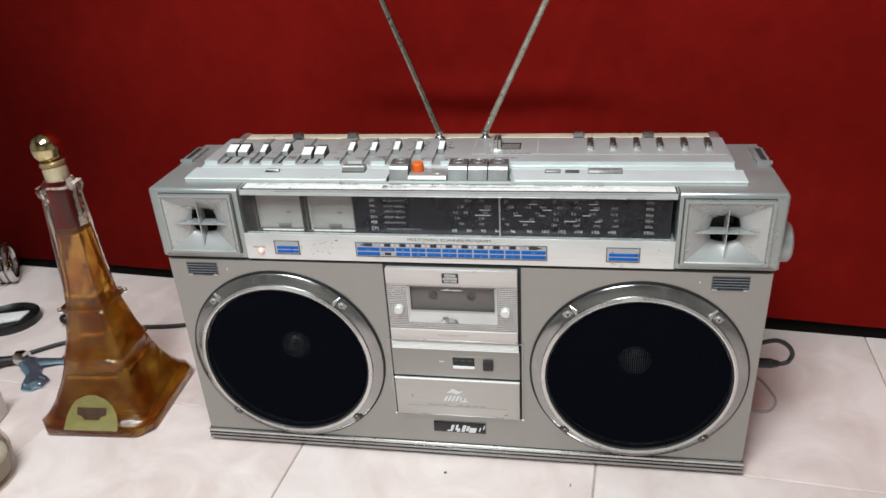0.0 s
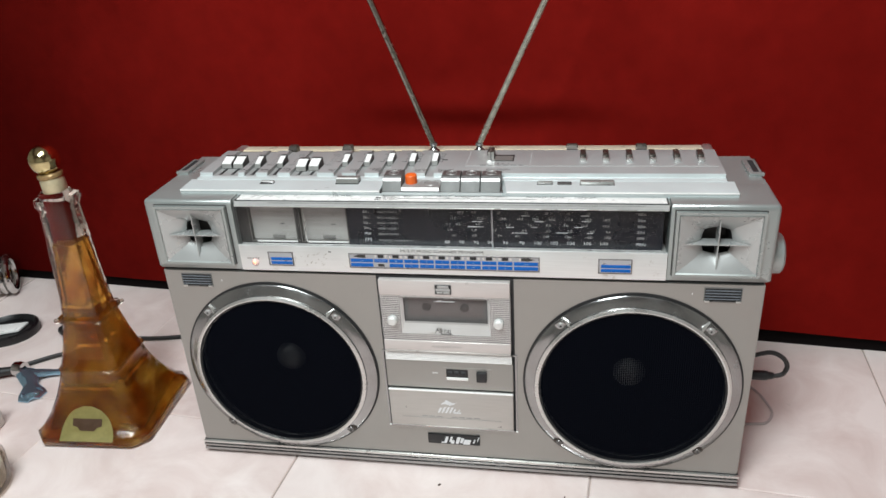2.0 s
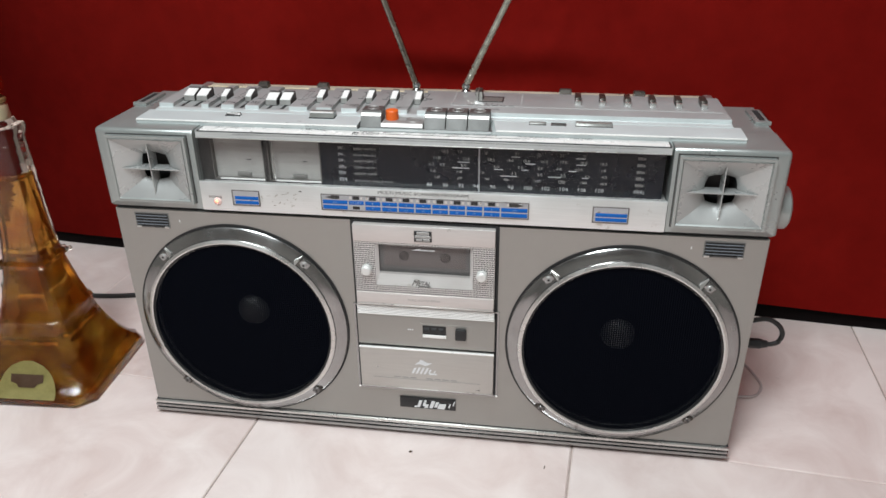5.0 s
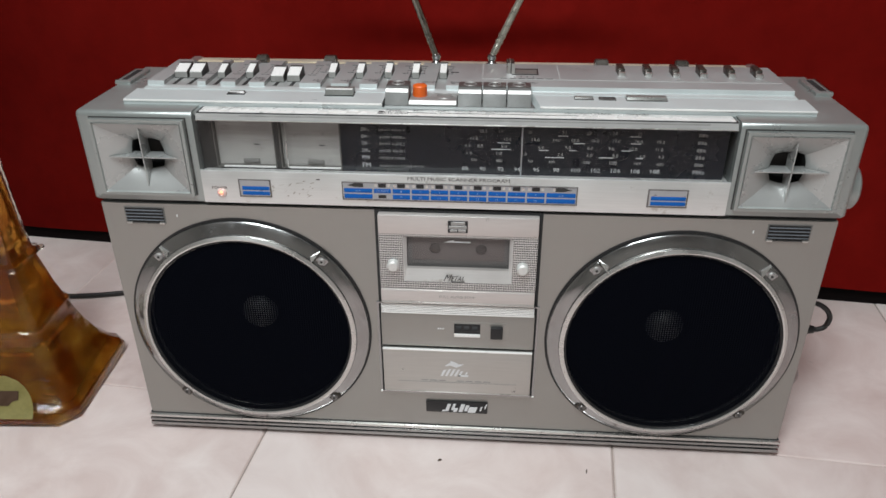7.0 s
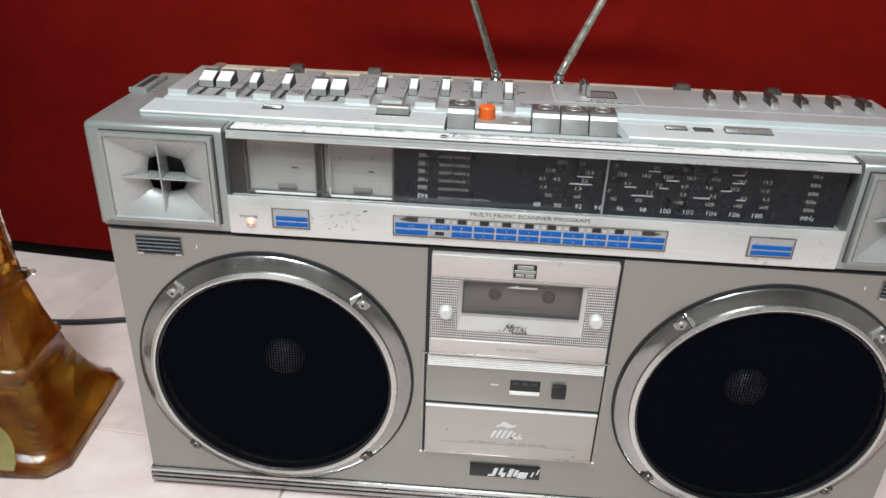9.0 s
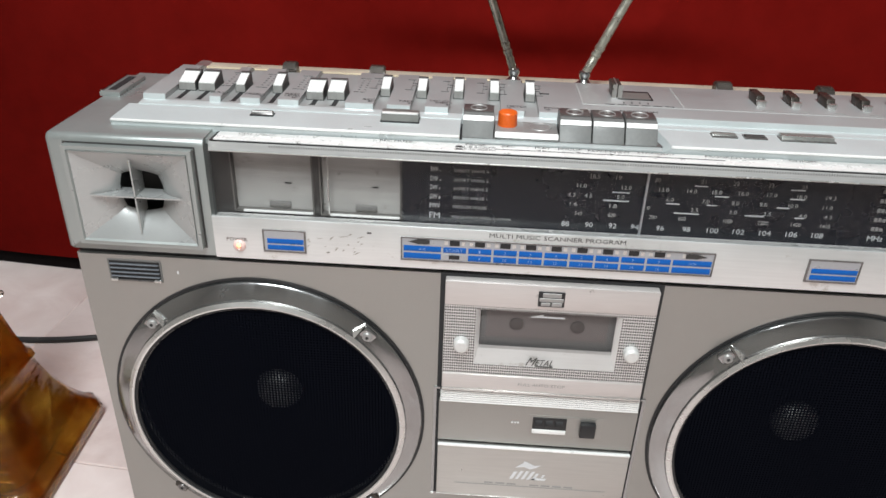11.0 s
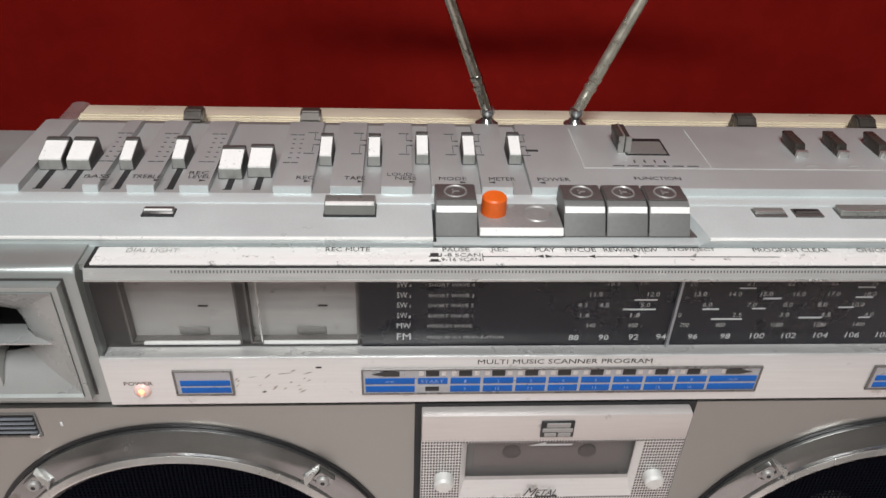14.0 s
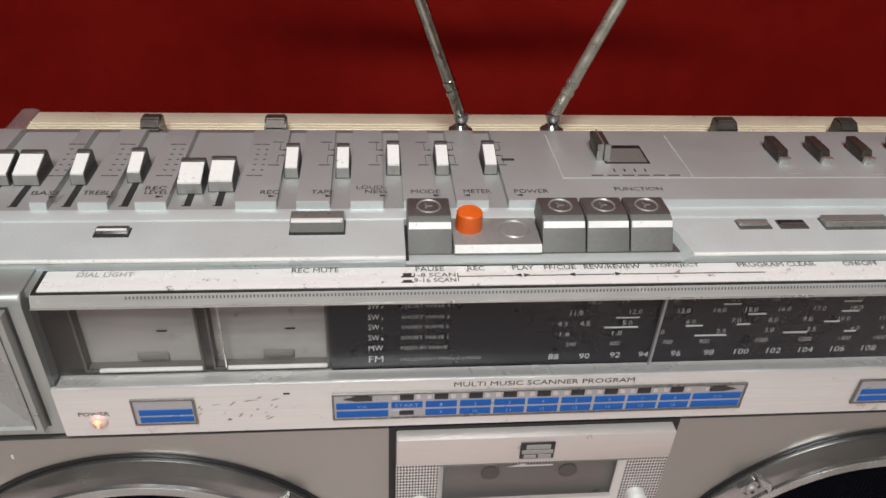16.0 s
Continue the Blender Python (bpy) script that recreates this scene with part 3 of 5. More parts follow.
badge = part("badge", bx(-0.0320, 0.0320, -0.0022, 0.0002, 0.0405, 0.0545, 0.0004), M_BLACK, box, "black badge plate with worn white shapes")
bm = bmesh.new()
for x0, x1, z0, z1 in ((-0.0140, -0.0108, 0.0418, 0.0440), (-0.0108, -0.0072, 0.0420, 0.0522), (-0.0050, -0.0022, 0.0440, 0.0526), (-0.0022, 0.0016, 0.0416, 0.0470), (0.0034, 0.0076, 0.0420, 0.0524), (0.0086, 0.0122, 0.0432, 0.0512), (0.0128, 0.0212, 0.0414, 0.0490), (0.0246, 0.0262, 0.0440, 0.0500), (0.0286, 0.0300, 0.0470, 0.0535)):
    bx(x0, x1, -0.0027, -0.0021, z0, z1, 0.0003, 1, bm)
for v in bm.verts:
    v.co.x += (v.co.z - 0.0475) * 0.3
part("badge_shape", bm, M_WHITEINK, badge)

# ---- upper housing ----
bm = prism([(0.056, 0.2765), (0.150, 0.2765), (0.150, 0.3545), (0.144, 0.3610), (0.056, 0.3610)], -0.338, 0.338)
bmesh.ops.bevel(bm, geom=[e for e in bm.edges if abs(e.verts[0].co.y - e.verts[1].co.y) > 0.01 and min(v.co.z for v in e.verts) > 0.35], offset=0.004, segments=3, affect="EDGES")
upper = part("upper_housing", bm, M_UPPER, box, "grey-silver upper housing")


def horn(sx):
    """A square tweeter horn with a cross of vanes, set in the corner of the upper housing."""
    o = (0.2345, 0.338) if sx > 0 else (-0.338, -0.2325)
    i = (0.2442, 0.3190) if sx > 0 else (-0.3190, -0.2442)
    bm = ring_plate((*o, 0.2765, 0.3610), (*i, 0.2888, 0.3496), 0.0, 0.0562)
    top = [e for e in bm.edges if all(v.co.y < 1e-6 for v in e.verts) and all(v.co.z > 0.360 for v in e.verts)]
    side = [e for e in bm.edges if all(abs(v.co.x) > 0.337 for v in e.verts) and (all(v.co.y < 1e-6 for v in e.verts) or all(v.co.z > 0.360 for v in e.verts))]
    bmesh.ops.bevel(bm, geom=top + side, offset=0.0050, segments=4, affect="EDGES", profile=0.5)
    h = part("horn_housing", bm, M_UPPER, box, "grey-silver corner housing of a tweeter horn")
    xa, xb = (0.2392, 0.3240) if sx > 0 else (-0.3240, -0.2392)
    part("horn_frame", ring_plate((xa, xb, 0.2835, 0.3545), (xa + 0.0028, xb - 0.0028, 0.2862, 0.3520), -0.0056, 0.0004), M_UPPER, h, "raised square frame")
    part("horn_flange", ring_plate((xa + 0.0030, xb - 0.0030, 0.2864, 0.3518), (i[0] - 0.0008, i[1] + 0.0008, 0.2880, 0.3500), -0.0064, 0.0004, inner_y=-0.0046), M_UPPER, h)
    # flat dark strip paints the shadow line round the raised frame
    part("frame_shadow_line", ring_plate((xa - 0.0012, xb + 0.0012, 0.2823, 0.3557), (xa - 0.0001, xb + 0.0001, 0.2834, 0.3546), -0.0003, 0.0004), M_MFRAME, h)
    cx, cz = (i[0] + i[1]) / 2, 0.3190
    w, v = (i[1] - i[0]) / 2 + 0.0012, 0.0314
    bm = bmesh.new()
    loops = []
    def section(f, hw, hh, y):
        """A square outline at the mouth that rounds off towards the throat."""
        out = []
        for n in range(32):
            c, d = math.cos(math.pi * n / 16), math.sin(math.pi * n / 16)
            m = 1 / max(abs(c), abs(d))
            m += (1 - m) * 0.6 * f ** 1.5
            out.append(bm.verts.new((cx + c * m * hw, y, cz + d * m * hh)))
        return out

    def skin(loops):
        for a, b in zip(loops, loops[1:]):
            for k in range(32):
                bm.faces.new((a[k], a[(k + 1) % 32], b[(k + 1) % 32], b[k]))

    for k in range(9):
        f = k / 8
        q = (1 - f) ** 1.4
        loops.append(section(f, 0.0150 + (w - 0.0147) * q, 0.0146 + (v - 0.0143) * q, -0.0052 + 0.0140 * f))
    skin(loops)
    part("horn_flare", bm, M_HORN, h, "flared silver horn mouth", sharp=22)
    bm = bmesh.new()
    loops = [section(1.0, g * 0.0149, g * 0.0145, y) for y, g in ((0.0086, 1.0), (0.018, 0.92), (0.030, 0.86))]
    skin(loops)
    bm.faces.new(loops[-1])
    part("horn_throat", bm, M_THROAT, h, "dark horn throat")
    for flat in (True, False):
        bm = bmesh.new()
        r = w * 0.80 if flat else v * 0.86
        n = 0.0148 if flat else 0.0144
        m = (r + n) / 2 - 0.002
        pts = [(-r, -0.0032), (r, -0.0032), (m, 0.0022), (n, 0.0078), (n, 0.0110), (-n, 0.0110), (-n, 0.0078), (-m, 0.0022)]
        for t in (-0.0008, 0.0008):
            vs = [bm.verts.new((cx + p, y, cz + t * (0.6 if y < 0.01 else 1)) if flat else (cx + t * (0.6 if y < 0.01 else 1), y, cz + p)) for p, y in pts]
            bm.faces.new(vs)
        bm.verts.ensure_lookup_table()
        n = len(pts)
        for k in range(n):
            bm.faces.new((bm.verts[k], bm.verts[(k + 1) % n], bm.verts[n + (k + 1) % n], bm.verts[n + k]))
        part("vane", bm, M_HORN, h, "thin vane across the horn")
    return h


horn(-1)
horn(1)

# dial and its panel
part("dial_panel", prism([(-0.0022, 0.2768), (-0.0022, 0.3073), (-0.0019, 0.3079), (-0.0013, 0.3081), (0.0001, 0.3081), (0.0004, 0.3077), (0.0005, 0.3048), (0.056, 0.3045), (0.056, 0.2768)], -0.2318, 0.2338), M_ALU, box, "worn pale aluminium control panel")
part("dial_sill", prism([(0.0006, 0.3076), (0.0022, 0.3072), (0.0050, 0.3065), (0.0068, 0.3062), (0.0080, 0.3064), (0.0080, 0.3050), (0.0006, 0.3050)], -0.2290, 0.2300), M_SILL, box, "bright sill under the dial")
part("dial_head", bx(-0.2338, 0.2338, 0.0062, 0.056, 0.3560, 0.3596), M_UPPER, box)
# clear acrylic drawn as opaque grey, its sheen put into the colour
part("acrylic_edge", prism([(0.0008, 0.3542), (0.0028, 0.3590), (0.0048, 0.3600), (0.0060, 0.3542)], -0.2295, 0.2325), M_ACRYLIC, box, "acrylic edge over the dial, drawn opaque")
bm = bmesh.new()
for k in range(250):
    x = -0.190 + k * 0.0016
    bm.faces.new([bm.verts.new(p) for p in ((x, 0.0019, 0.3568), (x + 0.0007, 0.0019, 0.3568), (x + 0.0007, 0.0025, 0.3584), (x, 0.0025, 0.3584))])
tagged(part("serration", bm, M_FAINTINK, box), kind="stuff")
# pale bar paints the highlight on the acrylic's lower edge
part("acrylic_lip", bx(-0.2295, 0.2325, -0.0002, 0.0014, 0.3537, 0.3543, 0.0002), M_LIP, box, "lower edge of the acrylic, pale for its highlight")
part("strip_gap", bx(-0.2290, 0.2322, 0.0032, 0.0197, 0.3590, 0.36005), M_BLACK, box)
part("label_strip", bx(-0.2268, 0.2305, 0.0042, 0.0185, 0.3595, 0.3608, 0.0004), M_STRIP, box, "worn white strip with printed control names")
scale = part("dial_scale", bx(-0.1040, 0.2290, 0.0085, 0.0100, 0.3048, 0.3562), M_SCALE, box, "black dial scale with white numbers")
METERS = ((-0.2188, -0.1655), (-0.1592, -0.1062))
dial_back = part("dial_back", bx(-0.2338, -0.1040, 0.0105, 0.0115, 0.3525, 0.3562), M_MFRAME, box, "grey surround of the meters")
for x0, x1, z0, z1 in ((-0.2338, -0.1040, 0.3048, 0.3078), (-0.2338, METERS[0][0], 0.3078, 0.3525), (METERS[0][1], METERS[1][0], 0.3078, 0.3525), (METERS[1][1], -0.1040, 0.3078, 0.3525)):
    part("surround_bar", bx(x0, x1, 0.0105, 0.0115, z0, z1), M_MFRAME, dial_back)
dial_pane = part("dial_window", prism([(-0.0012, 0.3082), (0.0003, 0.3542), (0.0009, 0.3542), (-0.0006, 0.3082)], -0.2295, 0.2320), M_PANE, box, "clear dial window")
dial_pane.visible_shadow = False
for x0, x1 in METERS:
    bm = ring_plate((x0 - 0.0010, x1 + 0.0010, 0.3068, 0.3535), (x0, x1, 0.3078, 0.3525), 0.0100, 0.0180)
    meter = part("level_meter", bm, M_MWALL, box, "pale level meter face behind the dial window")
    part("meter_face", bx(x0 - 0.0005, x1 + 0.0005, 0.0160, 0.0176, 0.3072, 0.3530), M_METER, meter)
    part("meter_lip", bx(x0 + 0.0055, x1, 0.0092, 0.0112, 0.3070, 0.3084, 0.0003), M_KNOB, meter)
    if x0 > -0.2:
        part("meter_edge", bx(x0 + 0.0046, x0 + 0.0054, 0.0092, 0.0106, 0.3086, 0.3516, 0.0002), M_LIP, meter)
    cx = (x0 + x1) / 2 + 0.003
    part("meter_pivot", bx(cx - 0.0075, cx + 0.0075, 0.0148, 0.0162, 0.3092, 0.3136, 0.0006), M_MPIVOT, meter)
    part("meter_needle", bx(cx + 0.004, cx + 0.0088, 0.0154, 0.0159, 0.3268, 0.3275), M_INK, meter)


Y = 0.0083
for word, long, z, h in (("FM", "FREQUENCY MODULATION", 0.3106, 0.0042), ("MW", "MEDIUM WAVE", 0.3182, 0.0034), ("SW1", "SHORT WAVE 1", 0.3248, 0.0034), ("SW2", "SHORT WAVE 2", 0.3314, 0.0034), ("SW3", "SHORT WAVE 3", 0.3376, 0.0034), ("SW4", "SHORT WAVE 4", 0.3442, 0.0034)):
    if word[0] == "S":
        text("SW", -0.0860, Y, z, 0.0052, h, M_WHITEINK, scale)
        text(word[2], -0.0799, Y, z, 0.0008, h * 0.5, M_WHITEINK, scale)
    else:
        text(word, -0.0860, Y, z, 0.0070, h, M_WHITEINK, scale)
    text(long, -0.0705, Y, z + 0.0003, 0.0390 if long[0] == "F" else 0.0225, 0.0021, M_PALEINK, scale)
MARKS = ((0.0052, "88"), (0.0209, "90"), (0.0366, "92"), (0.0512, "94"), (0.0680, "96"), (0.0853, "98"), (0.1025, "100"), (0.1196, "102"), (0.1368, "104"), (0.1540, "106"), (0.1708, "108"))
for x, n in MARKS:
    text(n, x, Y, 0.3096 + 0.006 * x, 0.0052 if len(n) < 3 else 0.0076, 0.0037, M_WHITEINK, scale, align="c")
text("MHz", 0.2080, Y, 0.3108, 0.0100, 0.0037, M_WHITEINK, scale, align="c")
for z, row in ((0.3182, ((0.0130, "540"), (0.0350, "600"), (0.0620, "700"), (0.0810, "800"), (0.1110, "1000"), (0.1340, "1200"), (0.1550, "1400"), (0.1740, "1600"))),
               (0.3248, ((0.0090, "1.6"), (0.0350, "1.8"), (0.0565, "2.0"), (0.0880, "2.5"), (0.1130, "3.0"), (0.1350, "3.5"), (0.1580, "4.0"), (0.1740, "4.3"))),
               (0.3314, ((0.0070, "4.3"), (0.0180, "4.5"), (0.0390, "5.0"), (0.0710, "6.0"), (0.0940, "7.0"), (0.1130, "8.0"), (0.1310, "9.0"), (0.1500, "10.0"), (0.1720, "11.0"))),
               (0.3382, ((0.0130, "11.0"), (0.0420, "12.0"), (0.0660, "13.0"), (0.0840, "14.0"), (0.1000, "15.0"), (0.1170, "16.0"), (0.1350, "17.0"), (0.1540, "18.0"), (0.1725, "19.3"))),
               (0.3450, ((0.0210, "18.5"), (0.0360, "19"), (0.0610, "20"), (0.0900, "21"), (0.1110, "22"), (0.1330, "23"), (0.1540, "25")))):
    for x, n in row:
        text(n, x, Y, z, 0.0013 * len(n) + 0.0010, 0.0028, M_PALEINK if z < 0.345 else M_GREYINK, scale, align="c")
bars([(0.033, 0.0445, 0.3357, 0.3363), (0.028, 0.0448, 0.3296, 0.3303), (0.069, 0.0775, 0.3296, 0.3303), (0.075, 0.0912, 0.3231, 0.3238), (0.085, 0.0935, 0.3430, 0.3436), (0.099, 0.1082, 0.3364, 0.3371),
      (0.095, 0.1018, 0.3300, 0.3306), (0.121, 0.1332, 0.3239, 0.3246), (0.140, 0.1482, 0.3307, 0.3313), (0.146, 0.155, 0.3436, 0.3442), (0.147, 0.156, 0.3372, 0.3379), (0.153, 0.1592, 0.3240, 0.3247)], Y, M_WHITEINK, scale, "printed_line")
for z in (0.3182, 0.3248, 0.3314, 0.3382, 0.3450):
    bars([(0.2035, 0.2055, z, z + 0.0026), (0.2062, 0.2080, z, z + 0.0026), (0.2088, 0.2108, z, z + 0.0020)], Y, M_GREYINK, scale, "small_print")
part("tuning_needle", bx(0.0537, 0.0550, 0.0056, 0.0076, 0.3063, 0.3556), M_SILVERLINE, box, "pale upright tuning needle")

text("MULTI MUSIC SCANNER PROGRAM", 0, -0.0024, 0.3033, 0.0900, 0.0031, M_INK, box, align="c")
text("POWER", -0.2160, -0.0024, 0.2903, 0.0142, 0.0025, M_POWERINK, box, align="c")
led = part("power_lamp", turned([(0, -0.0060), (0.0009, -0.0058), (0.0015, -0.0050), (0.0017, -0.0040), (0.0018, -0.0020)], 20, (-0.2145, 0, 0.2880)), M_LED, box, "lit orange power lamp")
part("lamp_lens", turned([(0.0018, -0.0046), (0.0032, -0.0042), (0.0042, -0.0032), (0.0045, -0.0018)], 28, (-0.2147, 0, 0.2868)), M_LENS, led, "frosted rosy lamp lens")
# small white stud paints the glint low on the lens
part("painted_lens_glint", turned([(0, -0.0052), (0.0007, -0.0049), (0.0011, -0.0036)], 16, (-0.2148, 0, 0.2848)), M_KNOB, led)


def blue_button(x0, x1):
    z0, z1 = 0.2835, 0.3005
    b = part("blue_button", ring_plate((x0, x1, z0, z1), (x0 + 0.0012, x1 - 0.0012, z0 + 0.0012, z1 - 0.0008), -0.0032, -0.0018), M_KEY, box, "blue and grey push button")
    part("button_well", bx(x0 + 0.0010, x1 - 0.0010, -0.0030, -0.0020, z0 + 0.001, z1 - 0.0008), M_SILVERLINE, b)
    for a, c in ((z0 + 0.0020, z0 + 0.0056), (z0 + 0.0068, z0 + 0.0104)):
        part("blue_bar", bx(x0 + 0.0030, x1 - 0.0016, -0.00325, -0.0024, a, c, 0.0001), M_BLUE, b)


blue_button(-0.1980, -0.1685)
blue_button(0.1650, 0.1995)

scan = part("scanner_keypad", ring_plate((-0.1040, 0.1045, 0.2832, 0.3008), (-0.1030, 0.1035, 0.2842, 0.3000), -0.0034, -0.0018), M_KEY, box, "row of blue scanner keys in a dark frame")
part("key_well", bx(-0.1032, 0.1037, -0.0030, -0.0020, 0.2840, 0.3002), M_SILVERLINE, scan)
cells = [-0.1030, -0.0762, -0.0594] + [-0.0594 + 0.0170 * k for k in range(1, 9)] + [0.1035]
for k, (x0, x1) in enumerate(zip(cells, cells[1:])):
    start = k == 1
    for a, c in ((0.2849, 0.2891), (0.2905, 0.2946)):
        m = M_BLUE if not (start and a < 0.286) else M_SILVERLINE
        part("scanner_key", bx(x0 + 0.0009, x1 - 0.0006, -0.00325, -0.0024, a, c, 0.0001), m, scan)
    cxm = (x0 + x1) / 2
    part("key_lamp", bx(cxm - 0.0034, cxm + 0.0034, -0.0033, -0.0028, 0.2959, 0.2996, 0.0001), M_BLACK, scan)
    if start:
        part("key_lamp", bx(cxm - 0.0036, cxm + 0.0036, -0.0034, -0.0028, 0.2856, 0.2888, 0.0001), M_BLACK, scan)
    for sx in (-1, 1):
        part("key_stud", bx(cxm + sx * 0.0058 - 0.0012, cxm + sx * 0.0058 + 0.0012, -0.0033, -0.0028, 0.2964, 0.2992, 0.0001), M_LIP if k else M_SILVERLINE, scan)
for k, sx in ((0, -1), (10, 1)):
    bm = bmesh.new()
    x0 = (cells[k] + cells[k + 1]) / 2
    bm.faces.new([bm.verts.new((x0 + sx * a, -0.0035, z)) for a, z in ((0.0095, 0.2976), (0.003, 0.2996), (-0.005, 0.2996), (-0.005, 0.2962), (0.003, 0.2962))])
    part("key_arrow", bm, M_INK, scan)
text("START", -0.0678, -0.0034, 0.2914, 0.0118, 0.0022, M_PALEBLUE, scan, align="c")

for k in range(8):
    x = (cells[2 + k] + cells[3 + k]) / 2
    for n, z in ((str(k + 1), 0.2914), (str(k + 9), 0.2860)):
        text(n, x, -0.0034, z, 0.0010 * len(n) + 0.0002, 0.0021, M_PALEBLUE, scan, align="c")
for x, n in ((cells[0] + 0.0134, "<<"), (cells[10] + 0.0137, ">>")):
    text(n, x, -0.0034, 0.2914, 0.0048, 0.0018, M_PALEBLUE, scan, align="c")
# scuff on the panel
part("scuff", prism([(-0.0024, 0.3012), (-0.0024, 0.3022), (-0.0018, 0.3022), (-0.0018, 0.3012)], -0.1268, -0.1238), M_INK, box)
dice = random.Random(5)
bm = bmesh.new()
for k in range(26):
    x, z, a = dice.uniform(-0.186, -0.130), dice.uniform(0.2850, 0.3000), dice.uniform(0.1, 0.9)
    l, t = dice.uniform(0.0008, 0.0028), dice.uniform(0.0002, 0.0006)
    c, d = math.cos(a), math.sin(a)
    bm.faces.new([bm.verts.new((x + p * c - q * d, -0.0024, z + p * d + q * c)) for p, q in ((-l, 0), (-l * 0.2, -t), (l, -t * 0.3), (l * 0.3, t))])
tagged(part("worn_chips", bm, M_CHIP, box, "worn chips in the panel paint"), kind="stuff")

# tuning knob on the side
part("tuning_knob", turned([(0, 0.3520), (0.0190, 0.3520), (0.0212, 0.3500), (0.0218, 0.3375), (0, 0.3375)], 48, (0, 0.034, 0.2935), "x"), M_UPPER, box, "round tuning knob on the side")

# ---- top deck ----
STEP = [(0.0205, 0.3590), (0.0205, 0.3646), (0.0220, 0.3654), (0.0486, 0.3660), (0.0498, 0.3664), (0.0498, 0.3590)]
for x0, x1, slant in ((-0.3010, -0.0684, 0), (0.0690, 0.3010, 1)):
    bm = prism(STEP, x0, x1)
    for v in bm.verts:
        if slant and v.co.x < 0.08:
            v.co.x -= (v.co.y - 0.0205) * 0.16 + (0.0058 if v.co.z < 0.3600 else 0)
    part("deck_step", bm, M_STEP, box, "pale silver step along the top deck")
    # white strip paints the highlight along the step's front edge
    part("step_edge_highlight", bx(x0, x1, 0.0198, 0.0212, 0.3636, 0.3653, 0.0004), M_KNOB, box)
part("deck_floor", prism([(0.0583, 0.3590), (0.0583, 0.3677), (0.1420, 0.3677), (0.1420, 0.3590)], -0.2940, 0.2940), M_FLOOR, box, "pale sunken deck floor")
part("deck_ledge", prism([(0.0498, 0.3590), (0.0498, 0.3667), (0.0504, 0.3671), (0.0582, 0.3677), (0.0583, 0.3590)], -0.2940, 0.2940), M_STEP, box, "pale ledge before the raised plates")
part("key_gap", bx(-0.0683, -0.0668, 0.0215, 0.0525, 0.3615, 0.3632), M_DARK, box)
part("key_ledge", bx(-0.0683, 0.0640, 0.0199, 0.0262, 0.3600, 0.3619, 0.0003), M_STEP, box, "pale ledge before the tape keys")
part("key_well", bx(-0.0690, 0.0680, 0.0263, 0.0497, 0.3600, 0.3622), M_KEY, box)

PLATES = [(-0.2940, -0.2780), (-0.2465, -0.2385), (-0.2245, -0.2105), (-0.1980, -0.1830), (-0.1505, -0.1305), (-0.1210, -0.1045), (-0.0945, -0.0780), (-0.0680, -0.0515), (-0.0415, -0.0250), (-0.0150, 0.2940)]
for x0, x1 in PLATES:
    bm = prism([(0.0586, 0.3674), (0.0594, 0.3711), (0.0606, 0.3715), (0.1370, 0.3715), (0.1425, 0.3695), (0.1425, 0.3674)], x0, x1)
    part("plate_riser", prism([(0.0578, 0.3674), (0.0589, 0.3712), (0.0596, 0.37135), (0.0600, 0.3674)], x0 + 0.0002, x1 - 0.0002), M_STEP, box, "pale front of the raised plate")
    part("label_plate", bm, M_DECK, box, "grey raised plate with printed names")
# rear slope in darker grey: shade and reflection put into the colour
part("deck_rear", prism([(0.1419, 0.3675), (0.1500, 0.3658), (0.1500, 0.3590), (0.1419, 0.3590)], -0.2940, 0.2940), M_KNOBSIDE, box)


def slot(x, y0=0.0612, y1=0.126):
    s = part("slot", bx(x - 0.0022, x + 0.0022, y0, y1, 0.3668, 0.36785), M_DARK, box)
    part("slot_edge", bx(x - 0.0025, x - 0.0012, y0 + 0.0006, y1, 0.3669, 0.36800), M_FLOOR, s)


def slider(name, x, y, w, d, label):
    """A sliding knob with a pale top on a grey body."""
    y0, y1 = y - d / 2, y + d / 2 + 0.0018
    lo, hi = 0.3734, 0.3776
    bm = prism([(y0 - 0.0006, 0.3677), (y0, lo), (y0 + 0.0004, lo + 0.0006), (y1 - 0.0042, hi), (y1 - 0.0038, hi + 0.0014), (y1 - 0.0008, hi + 0.0016), (y1, hi), (y1 + 0.0004, 0.3677)], x - w / 2, x + w / 2)
    for v in bm.verts:
        if v.co.z < 0.3690:
            v.co.x += 0.0005 if v.co.x > x else -0.0005
    bmesh.ops.bevel(bm, geom=bm.edges[:], offset=0.0003, segments=1, affect="EDGES")
    # body darker than the top: shade on the sides set in its colour
    k = part(name, bm, M_KNOBSHADE, box, label)
    g = 0.0004
    bm = prism([(y0 + 0.0001, lo), (y0 + 0.0001, lo + 0.0009), (y1 - 0.0044, hi + 0.0007), (y1 - 0.0042, hi - 0.0002)], x - w / 2 + g, x + w / 2 - g)
    part("knob_face", bm, M_KNOB, k, "scuffed white top")
    bm = prism([(y0 - 0.0008, 0.3684), (y0 - 0.0003, lo), (y0 + 0.0008, lo), (y0 + 0.0008, 0.3684)], x - w / 2 + 0.0002, x + w / 2 - 0.0002)
    # front plate paler than the sides, its light set in the material
    part("knob_front", bm, M_KNOBFRONT, k, "grey knob front")


